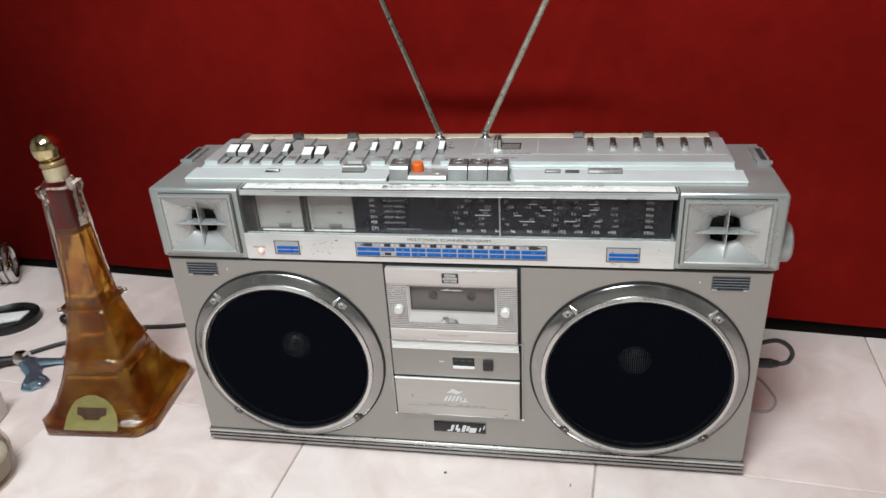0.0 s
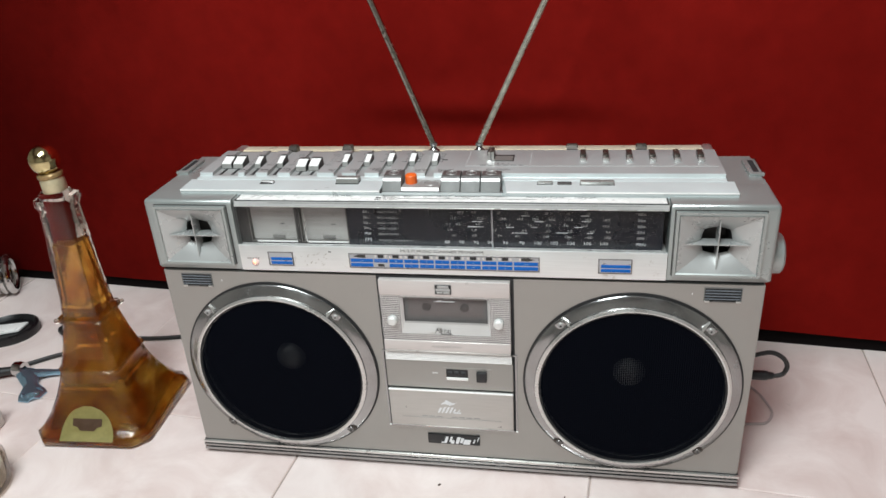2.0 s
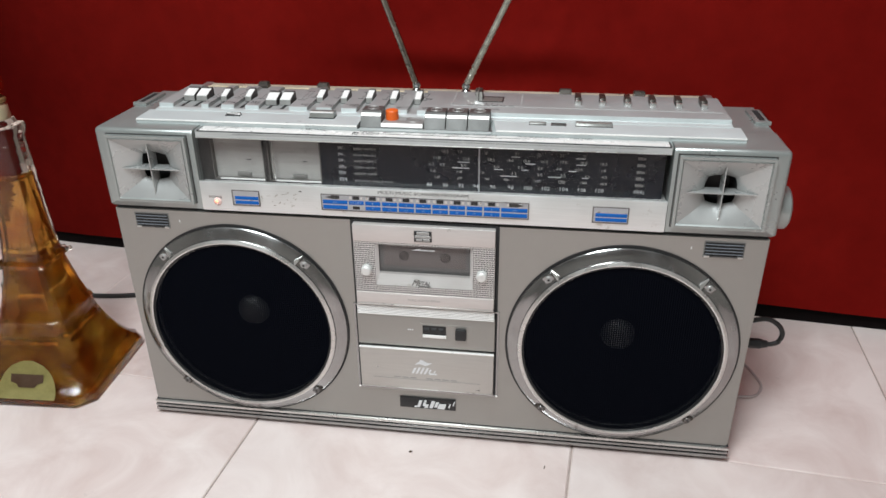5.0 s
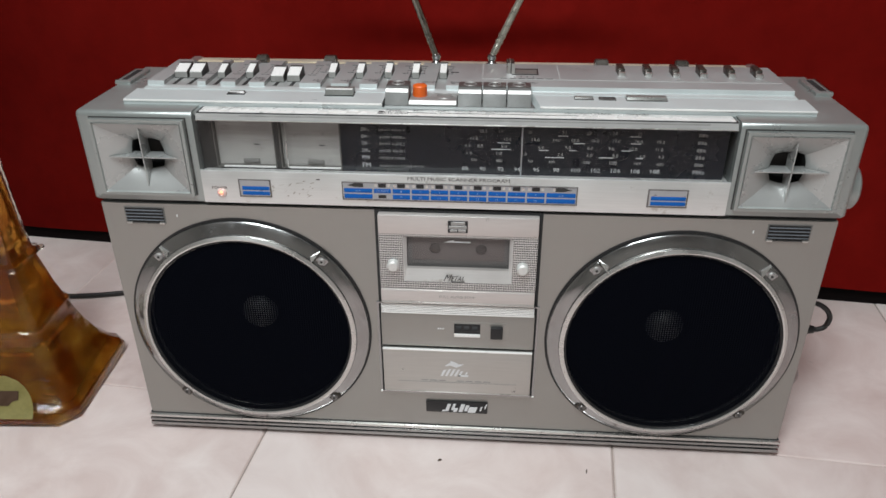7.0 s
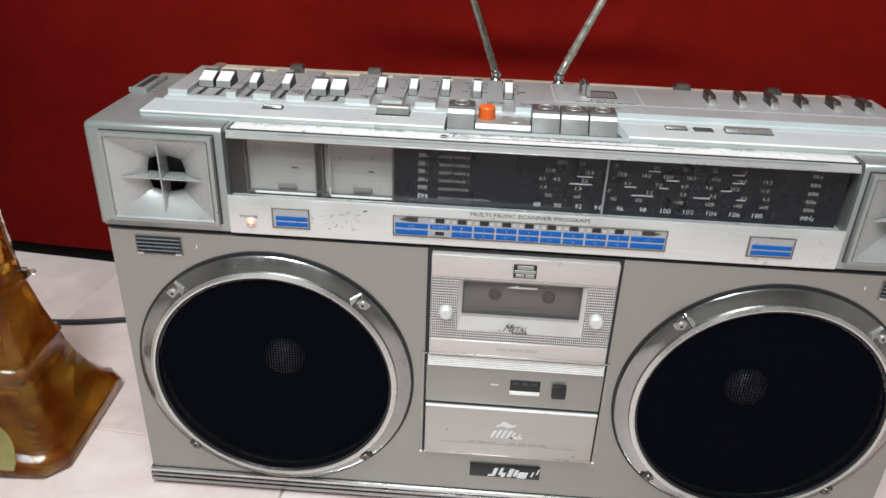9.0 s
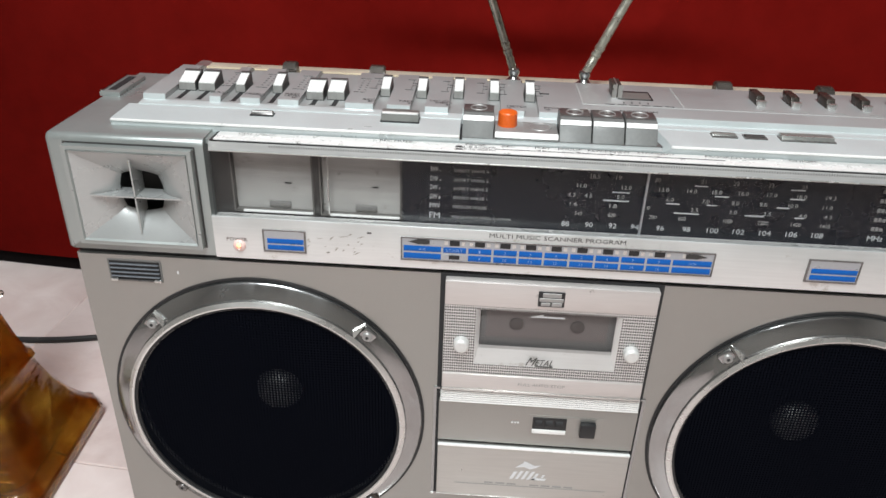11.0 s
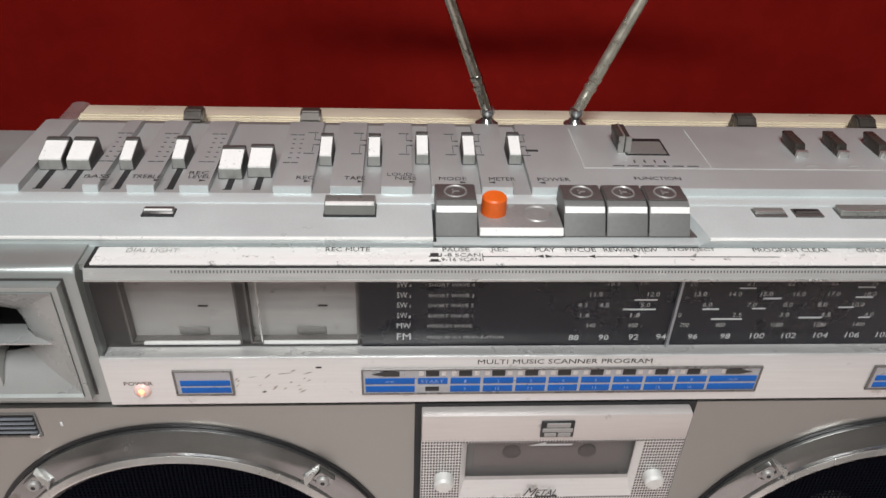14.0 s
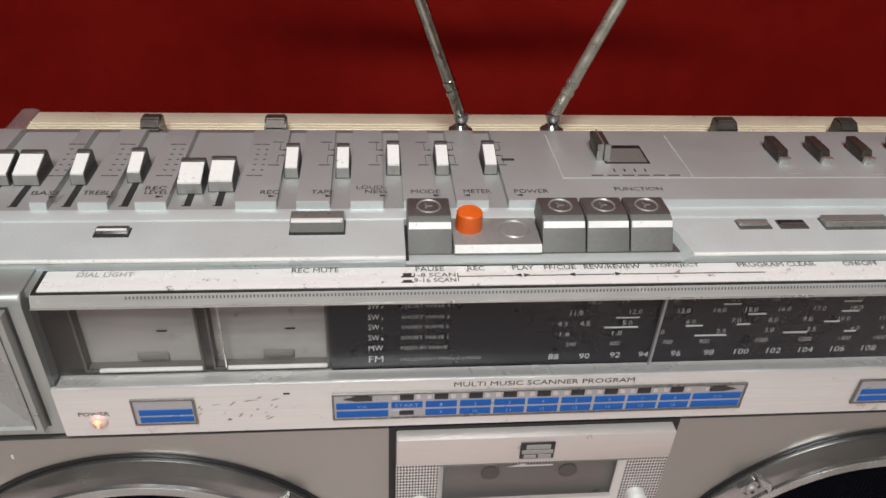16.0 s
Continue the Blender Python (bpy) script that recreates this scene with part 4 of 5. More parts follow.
for x, y in ((-0.2705, 0.0900), (-0.2560, 0.0900), (-0.1745, 0.0812), (-0.1596, 0.0832)):
    slot(x, 0.0612, y - 0.004)
    slider("level_slider", x, y, 0.0122, 0.0165, "wide pale slider knob")
for x, y in ((-0.2312, 0.0905), (-0.2042, 0.0925)):
    slot(x, 0.0612, y - 0.004)
    slider("tone_slider", x, y, 0.0070, 0.0165, "narrow pale slider knob")
for x, y in ((-0.1257, 0.0975), (-0.0990, 0.0975), (-0.0722, 0.1005), (-0.0460, 0.1005), (-0.0198, 0.1012)):
    slider("slide_switch", x, y, 0.0070, 0.0175, "white slide switch")
DZ = 0.3717
for word, x, w in (("BASS", -0.2415, 0.0130), ("TREBLE", -0.2165, 0.0152), ("REC", -0.1345, 0.0092), ("TAPE", -0.1085, 0.0110), ("MODE", -0.0565, 0.0148), ("METER", -0.0300, 0.0142), ("POWER", -0.0020, 0.0178)):
    text(word, x, 0.0660, DZ, w, 0.0038, M_INK, box, True, align="c")
for a, b, x, xb, w in (("REC", "LEVEL", -0.1905, -0.1893, 0.0100), ("LOUD-", "NESS", -0.0840, -0.0815, 0.0150)):
    text(a, x, 0.0705, DZ, w, 0.0035, M_INK, box, True, align="c")
    text(b, xb, 0.0663, DZ, 0.0112, 0.0035, M_INK, box, True, align="c")
bm = bmesh.new()
for x in (-0.2370, -0.2100, -0.1870, -0.1330, -0.1050, -0.0780, -0.0510, -0.0360, -0.0090):
    s = 1 if x < -0.05 else -1
    bm.faces.new([bm.verts.new((x + s * a, 0.0640 + b, DZ)) for a, b in ((0.0018, 0), (-0.0018, 0.0011), (-0.0018, -0.0011))])
tagged(part("printed_arrow", bm, M_INK, box), kind="stuff")
for x in (-0.1340, -0.1075, -0.0810, -0.0545, -0.0385, -0.0118):
    bars([(x - 0.0045, x + 0.0015, 0.1222, 0.1228), (x - 0.0045, x + 0.0015, 0.0956, 0.0962)], 0, M_FAINTINK, box, "small_print", top_z=DZ)
    s = 1 if x < -0.05 else -1
    bars([(x - 0.00015, x + 0.00015, 0.1130, 0.1210), (x - 0.00015, x + 0.00015, 0.0980, 0.1070), *[(min(x, x + s * 0.0026), max(x, x + s * 0.0026), b, b + 0.0003) for b in (0.1130, 0.1068)], *[(min(x + s * 0.0018, x + s * 0.0034), max(x + s * 0.0018, x + s * 0.0034), b, b + 0.0010) for b in (0.1126, 0.1064)]], 0, M_FAINTINK, box, "small_print", top_z=DZ)
for x in (-0.2425, -0.2160, -0.1890, -0.1440):
    bars([(x - 0.0008 - 0.0022 * (k in (0, 6)) + dx, x + 0.0008 + dx, 0.0845 + 0.0058 * k, 0.0850 + 0.0058 * k) for k in range(7) for dx in (-0.0014, 0.0030)], 0, M_FAINTINK, box, "small_print", top_z=DZ)
bars([(0.0175, 0.0900, 0.0812, 0.0817), (0.0175, 0.0180, 0.0817, 0.1320), (0.0895, 0.0900, 0.0817, 0.1320), (0.0900, 0.2900, 0.0812, 0.0816)], 0, M_PALEINK, box, "printed_outline", top_z=DZ)
text("FUNCTION", 0.0425, 0.0680, DZ, 0.0258, 0.0036, M_INK, box, True)
bars([(0.0340 + 0.0085 * k, 0.0405 + 0.0085 * k, 0.0838, 0.0846) for k in range(6)], 0, M_FAINTINK, box, "small_print", top_z=DZ)
bars([(0.0475 + 0.0058 * k, 0.0482 + 0.0058 * k, 0.0885, 0.0912) for k in range(4)], 0, M_INK, box, "small_print", top_z=DZ)
for x in (0.150, 0.1755, 0.2005, 0.2255, 0.2515, 0.2765):
    bars([(x - 0.004, x + 0.004, 0.0860, 0.0870)], 0, M_GREYINK, box, "small_print", top_z=DZ)
bars([(-0.0125, -0.0055, 0.1010, 0.1030)], 0, M_INK, box, "small_print", top_z=DZ)
fs = part("function_switch", bx(0.0450, 0.0705, 0.0975, 0.1190, 0.3706, 0.37185), M_BLACK, box, "function switch with a leaning grey lever")
part("switch_scale", bx(0.0462, 0.0692, 0.0985, 0.1145, 0.3710, 0.37215), M_KNOBSIDE, fs)
bm = bx(0.0410, 0.0485, 0.1010, 0.1180, 0.3710, 0.3812, 0.0010)
for v in bm.verts:
    if v.co.z > 0.3760:
        v.co.x -= 0.0012
        v.co.y += 0.0015
lever = part("lever", bm, M_TOGGLE, fs, "dark two-part lever with a bright front")
for x0, x1 in ((0.0411, 0.0443), (0.0452, 0.0484)):
    part("lever_front", prism([(0.1002, 0.3712), (0.1018, 0.3808), (0.1030, 0.3808), (0.1016, 0.3712)], x0 - 0.0004, x1 - 0.0004), M_LIP, lever)
part("lever_ridge", bx(0.0430, 0.0438, 0.1020, 0.1192, 0.3806, 0.3820, 0.0003), M_LIP, lever)


def toggle(x):
    """A small dark toggle lever leaning back, with a bright front end."""
    bm = bx(x - 0.0032, x + 0.0032, 0.0980, 0.1170, 0.3712, 0.3782, 0.0010)
    for v in bm.verts:
        if v.co.z > 0.3755:
            v.co.y += 0.003
    t = part("toggle", bm, M_TOGGLE, box, "small dark toggle lever with a bright end")
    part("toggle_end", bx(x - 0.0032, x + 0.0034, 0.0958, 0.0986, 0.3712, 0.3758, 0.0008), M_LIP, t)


for x in (0.1480, 0.1730, 0.1985, 0.2235, 0.2495, 0.2745):
    toggle(x)

# rear clips
for x, w in ((-0.2110, 0.0115), (-0.1400, 0.0125), (0.1355, 0.0135), (0.2150, 0.0125)):
    bm = prism([(0.1450, 0.3620), (0.1440, 0.3690), (0.1490, 0.3735), (0.1560, 0.3735), (0.1580, 0.3600)], x - w / 2, x + w / 2)
    bmesh.ops.bevel(bm, geom=bm.edges[:], offset=0.001, segments=2, affect="EDGES")
    part("rear_clip", bm, M_TOGGLE, box, "dark chrome clip at the rear edge")

# handle bar behind the deck
bm = prism([(0.1520, 0.3440), (0.1520, 0.3575), (0.1540, 0.3605), (0.1640, 0.3625), (0.1800, 0.3625), (0.1860, 0.3590), (0.1860, 0.3440)], -0.2860, 0.2860)
handle = part("handle", bm, M_GOLDALU, box, "champagne gold ribbed carrying handle folded behind")
for k in range(5):
    y = 0.1545 + 0.0025 * k
    part("handle_rib", bx(-0.2858, 0.2858, y, y + 0.0011, 0.3598 + 0.0005 * k, 0.3614 + 0.0005 * k), M_GOLDALU, handle)
for sx in (-1, 1):
    xa, xb = sorted((sx * 0.2862, sx * 0.2990))
    part("handle_end", bx(xa, xb, 0.1515, 0.1868, 0.3430, 0.3632, 0.0040, 3), M_LIP, handle, "chrome handle end")
    xa, xb = sorted((sx * 0.3215, sx * 0.3372))
    mount = part("handle_mount", bx(xa, xb, 0.0800, 0.1260, 0.3604, 0.3642, 0.0009), M_UPPER, box, "ribbed handle mount on the shoulder")
    part("mount_slot", bx(xa + 0.0050, xb - 0.0050, 0.0850, 0.1210, 0.3634, 0.36445), M_DARK, mount)
    part("mount_edge", bx(xa + 0.0005 if sx < 0 else xb - 0.0028, xa + 0.0028 if sx < 0 else xb - 0.0005, 0.0810, 0.1250, 0.3636, 0.3654, 0.0005), M_CHROME, mount)

# step buttons
for x0, x1, y0, y1, z1, m in ((-0.2115, -0.1965, 0.0380, 0.0440, 0.3682, M_KEY), (-0.1225, -0.0970, 0.0385, 0.0505, 0.3716, M_KNOBSIDE), (0.1000, 0.1160, 0.0400, 0.0465, 0.3678, M_KNOBSIDE), (0.1215, 0.1355, 0.0400, 0.0465, 0.3672, M_BLACK), (0.1450, 0.1800, 0.0390, 0.0480, 0.3690, M_KNOBSIDE)):
    bm = bx(x0, x1, y0, y1, 0.3645, z1, 0.0007)
    for v in bm.verts:
        if v.co.z > z1 - 0.0015 and v.co.y < (y0 + y1) / 2:
            v.co.y += 0.0022
    b = part("step_button", bm, m, box, "small button on the top step")
    lift = 0.3654 + (y0 - 0.022) * 0.0444
    part("button_frame", bx(x0 - 0.0004, x1 + 0.0005, y0 - 0.0007, y1 + 0.0003, lift - 0.001, lift + 0.0004), M_DARK if x1 < 0 else M_KEY, b)
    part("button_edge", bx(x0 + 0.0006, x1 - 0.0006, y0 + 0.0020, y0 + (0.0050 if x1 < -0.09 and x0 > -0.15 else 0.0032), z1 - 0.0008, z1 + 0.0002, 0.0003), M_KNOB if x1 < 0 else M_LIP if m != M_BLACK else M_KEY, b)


def deck_key(x0, x1):
    """A tall tape key: grey front, highlight painted on the front edge, dark mirror top with a round dimple."""
    bm = prism([(0.0262, 0.3615), (0.0318, 0.3702), (0.0346, 0.3744), (0.0380, 0.3758), (0.0535, 0.3764), (0.0550, 0.3615)], x0 + 0.0003, x1 - 0.0003)
    bmesh.ops.bevel(bm, geom=bm.edges[:], offset=0.0005, segments=1, affect="EDGES")
    k = part("tape_key", bm, M_KEYFRONT, box, "chrome tape key")
    # the light on the key's front bevel is painted in white
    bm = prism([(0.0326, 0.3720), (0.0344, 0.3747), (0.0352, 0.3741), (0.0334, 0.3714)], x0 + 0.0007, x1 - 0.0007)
    part("key_edge_highlight", bm, M_KNOB, k, "front edge, white for its highlight")
    part("key_top", bx(x0 + 0.0006, x1 - 0.0006, 0.0384, 0.0532, 0.3757, 0.3767, 0.0004), M_KEY, k)
    c = ((x0 + x1) / 2, 0.0455, 0)
    # raised pale ring draws the highlight round the dimple
    part("key_dimple_highlight", turned([(0.0050, 0.3767), (0.0056, 0.3773), (0.0060, 0.3767)], 32, c, "z"), M_DULL, k)
    bars([(c[0] - 0.0018, c[0] + 0.0018, 0.0451, 0.0459), (c[0] - 0.0018, c[0] - 0.0010, 0.0435, 0.0475)], 0, M_DULL, k, "key_sign", top_z=0.3769)


for x0, x1 in ((-0.0672, -0.0460), (-0.0030, 0.0184), (0.0188, 0.0399), (0.0403, 0.0617)):
    deck_key(x0, x1)
rec = part("record_key", bx(-0.0455, -0.0035, 0.0255, 0.0540, 0.3615, 0.3668, 0.0006), M_DULL, box, "low record and play key bed")
# white bevel: the light it catches is put into its colour
part("key_edge_highlight", prism([(0.0240, 0.3640), (0.0256, 0.3669), (0.0264, 0.3672), (0.0264, 0.3640)], -0.0452, -0.0038), M_KNOB, rec)
part("record_button", turned([(0, 0.3764), (0.0056, 0.3762), (0.0063, 0.3754), (0.0066, 0.3660)], 28, (-0.0370, 0.0420, 0), "z"), M_ORANGE, rec, "round orange record button")
# pale ring again stands in for a dimple's highlight
part("play_dimple_highlight", turned([(0.0064, 0.3668), (0.0072, 0.3674), (0.0078, 0.3668)], 32, (-0.0150, 0.0400, 0), "z"), M_DULL, rec)

SZ = 0.3610
for word, x, w, ink in (("DIAL LIGHT", -0.2010, 0.0240, M_GREYINK), ("REC MUTE", -0.1095, 0.0210, M_INK), ("PAUSE", -0.0575, 0.0130, M_INK), ("REC", -0.0360, 0.0080, M_INK), ("PLAY", -0.0140, 0.0100, M_INK), ("FF/CUE", 0.0035, 0.0150, M_INK), ("REW/REVIEW", 0.0285, 0.0270, M_INK), ("STOP/EJECT", 0.0590, 0.0240, M_FAINTINK), ("PROGRAM CLEAR", 0.1095, 0.0390, M_FAINTINK), ("ON/OFF", 0.1520, 0.0180, M_FAINTINK)):
    text(word, x, 0.0135 if x < -0.15 else 0.0146, SZ, w, 0.0033, ink, box, True, align="c")
for words, y in (("1-8 SCAN", 0.0102), ("9-16 SCAN", 0.0064)):
    text(words, -0.0555, y, SZ, 0.0190, 0.0029, M_INK, box, True, align="c")
bars([(-0.0700, -0.0660, 0.0108, 0.0130), (-0.0708, -0.0650, 0.0102, 0.0108), (-0.0700, -0.0660, 0.0066, 0.0080), (-0.0708, -0.0650, 0.0062, 0.0066), (-0.0452, -0.0448, 0.0070, 0.0128), (-0.0448, -0.0190, 0.0101, 0.0104), (-0.0110, 0.0060, 0.0101, 0.0104), (0.0100, 0.0280, 0.0101, 0.0104), (0.0320, 0.1010, 0.0101, 0.0104)], 0, M_INK, box, "printed_line", top_z=SZ)
bm = bmesh.new()
for x, s in ((-0.0172, -1), (-0.0130, 1), (0.0080, -1), (0.0300, 1)):
    bm.faces.new([bm.verts.new((x + s * a, 0.0104 + b, SZ + 0.0002)) for a, b in ((0.0020, 0), (-0.0016, 0.0012), (-0.0016, -0.0012))])
tagged(part("printed_arrow", bm, M_INK, box), kind="stuff")


def antenna(x, y, lean, label, metal):
    """A telescopic antenna on a chrome ball joint."""
    base = Vector((x, y, 0.3670))
    d = Vector(lean).normalized()
    a = part("antenna", turned([(0, 0.3655), (0.0070, 0.3655), (0.0072, 0.3676), (0.0048, 0.3692), (0.0034, 0.3715), (0.0040, 0.3732), (0.0047, 0.3752), (0.0042, 0.3778), (0, 0.3795)], 24, (x, y, 0), "z"), M_RING, box, label)
    p = base + Vector((0, 0, 0.0085))
    prof = [(0, 0.0034), (0.012, 0.0036), (0.0125, 0.0034), (0.015, 0.0034), (0.0155, 0.0040), (0.018, 0.0040), (0.0185, 0.0034), (0.021, 0.0034), (0.0215, 0.0040), (0.024, 0.0040), (0.0245, 0.0036), (0.21, 0.0036), (0.2105, 0.0030), (0.40, 0.0030), (0.4005, 0.0024), (0.58, 0.0024)]
    part("rod", tube([p + d * s for s, r in prof], 0, 14, taper=[r for s, r in prof]), metal, a, "dull telescopic rod")
    part("rod_tip", turned([(0, 0.0), (0.004, 0.001), (0.004, 0.006), (0, 0.007)], 16, p + d * 0.58, "z"), M_CHROME, a)


M_ROD = surface("tarnished_chrome", (0.47, 0.445, 0.38), 0.32, 0.75, 0.2, 250, 120, bump=0.06, wear=(0.16, 0.145, 0.12), wear_amount=0.03, wear_scale=200)
M_ROD_DARK = surface("flaking_dark_chrome", (0.40, 0.385, 0.34), 0.2, 1.0, 0.25, 250, 120, bump=0.06, wear=(0.05, 0.046, 0.04), wear_amount=0.10, wear_scale=150)
antenna(-0.0305, 0.1480, (-0.385, 0.06, 1), "dark flaking telescopic antenna leaning aside", M_ROD_DARK)
antenna(0.0255, 0.1485, (0.484, 0.17, 1), "dull beige telescopic antenna leaning aside", M_ROD)

# ---- setting ----
TH = radians(-5.0)
U, V = Vector((math.cos(TH), math.sin(TH), 0)), Vector((-math.sin(TH), math.cos(TH), 0))
TURNED = Matrix.Rotation(TH, 4, "Z")
# the cloth hangs a little more askew than the tiles
TC = radians(-5.4)
CU, CV = Vector((math.cos(TC), math.sin(TC), 0)), Vector((-math.sin(TC), math.cos(TC), 0))


def floor_tile_material():
    m, nt, bsdf = nodes_of("rosy_glazed_tile")
    link = nt.links.new
    v = coords(nt)
    info = nt.nodes.new("ShaderNodeObjectInfo")
    wide = add(nt, "ShaderNodeTexNoise", Scale=9.0, Detail=6.0, Roughness=0.6, Distortion=0.8)
    fine = add(nt, "ShaderNodeTexNoise", Scale=140.0, Detail=3.0)
    link(v, wide.inputs["Vector"])
    link(v, fine.inputs["Vector"])
    ramp = nt.nodes.new("ShaderNodeValToRGB")
    ramp.color_ramp.elements[0].position, ramp.color_ramp.elements[0].color = 0.30, (0.65, 0.515, 0.485, 1)
    ramp.color_ramp.elements[1].position, ramp.color_ramp.elements[1].color = 0.62, (0.81, 0.70, 0.67, 1)
    link(wide.outputs["Fac"], ramp.inputs[0])
    dirt = add(nt, "ShaderNodeTexNoise", Scale=22.0, Detail=9.0, Roughness=0.75)
    link(v, dirt.inputs["Vector"])
    step = add(nt, "ShaderNodeMapRange")
    for key, value in (("From Min", 0.64), ("From Max", 0.78), ("To Min", 0.0), ("To Max", 0.55)):
        step.inputs[key].default_value = value
    link(dirt.outputs["Fac"], step.inputs["Value"])
    mix = add(nt, "ShaderNodeMix")
    mix.data_type = "RGBA"
    link(step.outputs[0], mix.inputs[0])
    link(ramp.outputs[0], mix.inputs[6])
    mix.inputs[7].default_value = (0.36, 0.29, 0.27, 1)
    tone = add(nt, "ShaderNodeMapRange")
    tone.inputs["To Min"].default_value, tone.inputs["To Max"].default_value = 0.95, 1.03
    link(info.outputs["Random"], tone.inputs["Value"])
    mul = add(nt, "ShaderNodeMix")
    mul.data_type, mul.blend_type = "RGBA", "MULTIPLY"
    mul.inputs[0].default_value = 1
    link(mix.outputs[2], mul.inputs[6])
    link(tone.outputs[0], mul.inputs[7])
    link(mul.outputs[2], bsdf.inputs["Base Color"])
    gloss = add(nt, "ShaderNodeMapRange")
    gloss.inputs["To Min"].default_value, gloss.inputs["To Max"].default_value = 0.22, 0.48
    link(wide.outputs["Fac"], gloss.inputs["Value"])
    link(gloss.outputs[0], bsdf.inputs["Roughness"])
    b = add(nt, "ShaderNodeBump", Strength=0.06, Distance=0.001)
    link(fine.outputs["Fac"], b.inputs["Height"])
    link(b.outputs[0], bsdf.inputs["Normal"])
    return m


M_TILE = floor_tile_material()
M_GROUT = surface("grey_rosy_grout", (0.40, 0.325, 0.295), 0.9, 0.0, 0.3, 300, 12)
M_WALL = surface("buff_wall_paint", (0.34, 0.32, 0.29), 0.8, 0.0, 0.04, 200, 3)
M_CEIL = surface("pale_ceiling_paint", (0.62, 0.61, 0.59), 0.85, 0.0, 0.03, 200, 3)


def red_cloth_material():
    m, nt, bsdf = nodes_of("deep_red_cloth")
    link = nt.links.new
    v = coords(nt)
    wide = add(nt, "ShaderNodeTexNoise", Scale=2.6, Detail=4.0, Roughness=0.55)
    link(v, wide.inputs["Vector"])
    fine = add(nt, "ShaderNodeTexNoise", Scale=700.0, Detail=2.0)
    link(v, fine.inputs["Vector"])
    ramp = nt.nodes.new("ShaderNodeValToRGB")
    ramp.color_ramp.elements[0].position, ramp.color_ramp.elements[0].color = 0.32, (0.134, 0.0048, 0.0036, 1)
    ramp.color_ramp.elements[1].position, ramp.color_ramp.elements[1].color = 0.66, (0.208, 0.0085, 0.0062, 1)
    link(wide.outputs["Fac"], ramp.inputs[0])
    # shade on the cloth's left end is put into the colour
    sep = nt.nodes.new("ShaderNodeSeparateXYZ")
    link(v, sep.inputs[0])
    end_shade = add(nt, "ShaderNodeMapRange")
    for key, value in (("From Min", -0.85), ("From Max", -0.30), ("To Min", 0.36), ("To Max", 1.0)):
        end_shade.inputs[key].default_value = value
    link(sep.outputs["X"], end_shade.inputs["Value"])
    shaded_cloth = add(nt, "ShaderNodeMix")
    shaded_cloth.data_type, shaded_cloth.blend_type = "RGBA", "MULTIPLY"
    shaded_cloth.inputs[0].default_value = 1
    mottle = add(nt, "ShaderNodeTexNoise", Scale=38.0, Detail=5.0, Roughness=0.65)
    link(v, mottle.inputs["Vector"])
    spots = add(nt, "ShaderNodeMapRange")
    for key, value in (("From Min", 0.3), ("From Max", 0.7), ("To Min", 0.90), ("To Max", 1.09)):
        spots.inputs[key].default_value = value
    link(mottle.outputs["Fac"], spots.inputs["Value"])
    flecked = add(nt, "ShaderNodeMix")
    flecked.data_type, flecked.blend_type = "RGBA", "MULTIPLY"
    flecked.inputs[0].default_value = 1
    link(ramp.outputs[0], flecked.inputs[6])
    link(spots.outputs[0], flecked.inputs[7])
    link(flecked.outputs[2], shaded_cloth.inputs[6])
    link(end_shade.outputs[0], shaded_cloth.inputs[7])
    link(shaded_cloth.outputs[2], bsdf.inputs["Base Color"])
    bsdf.inputs["Roughness"].default_value = 0.75
    bsdf.inputs["Specular IOR Level"].default_value = 0.015
    bsdf.inputs["Sheen Weight"].default_value = 0.0
    b = add(nt, "ShaderNodeBump", Strength=0.12, Distance=0.0006)
    link(fine.outputs["Fac"], b.inputs["Height"])
    link(b.outputs[0], bsdf.inputs["Normal"])
    return m


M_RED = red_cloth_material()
M_HEM_SHADE = surface("hem_shadow_black", (0.008, 0.006, 0.006), 0.95, 0.0, 0.2, 300, 12)
M_HEM_SHADE.node_tree.nodes["Principled BSDF"].inputs["Specular IOR Level"].default_value = 0.05


def flat(name, bm, material, label, category):
    return tagged(part(name, bm, material), label, category, kind="structure")


floor = flat("floor", bx(-2.6, 2.2, -3.0, 1.8, -0.08, -0.0018), M_GROUT, "grey-brown grout bed of the tiled floor", "floor")
# unseen ceiling and walls, added to close the room and bounce light
ceiling = flat("ceiling", bx(-2.2, 1.8, -2.6, 1.4, 2.60, 2.68), M_CEIL, "unseen pale ceiling closing the room", "ceiling")
flat("wall_south", bx(-2.2, 1.8, -2.7, -2.6, -0.08, 2.68), M_WALL, "unseen buff wall closing the room", "wall")
flat("wall_north", bx(-2.2, 1.8, 1.4, 1.5, -0.08, 2.68), M_WALL, "unseen buff wall closing the room", "wall")
flat("wall_west", bx(-2.3, -2.2, -2.7, 1.5, -0.08, 2.68), M_WALL, "unseen buff wall closing the room", "wall")
flat("wall_east", bx(1.8, 1.9, -2.7, 1.5, -0.08, 2.68), M_WALL, "unseen buff wall closing the room", "wall")

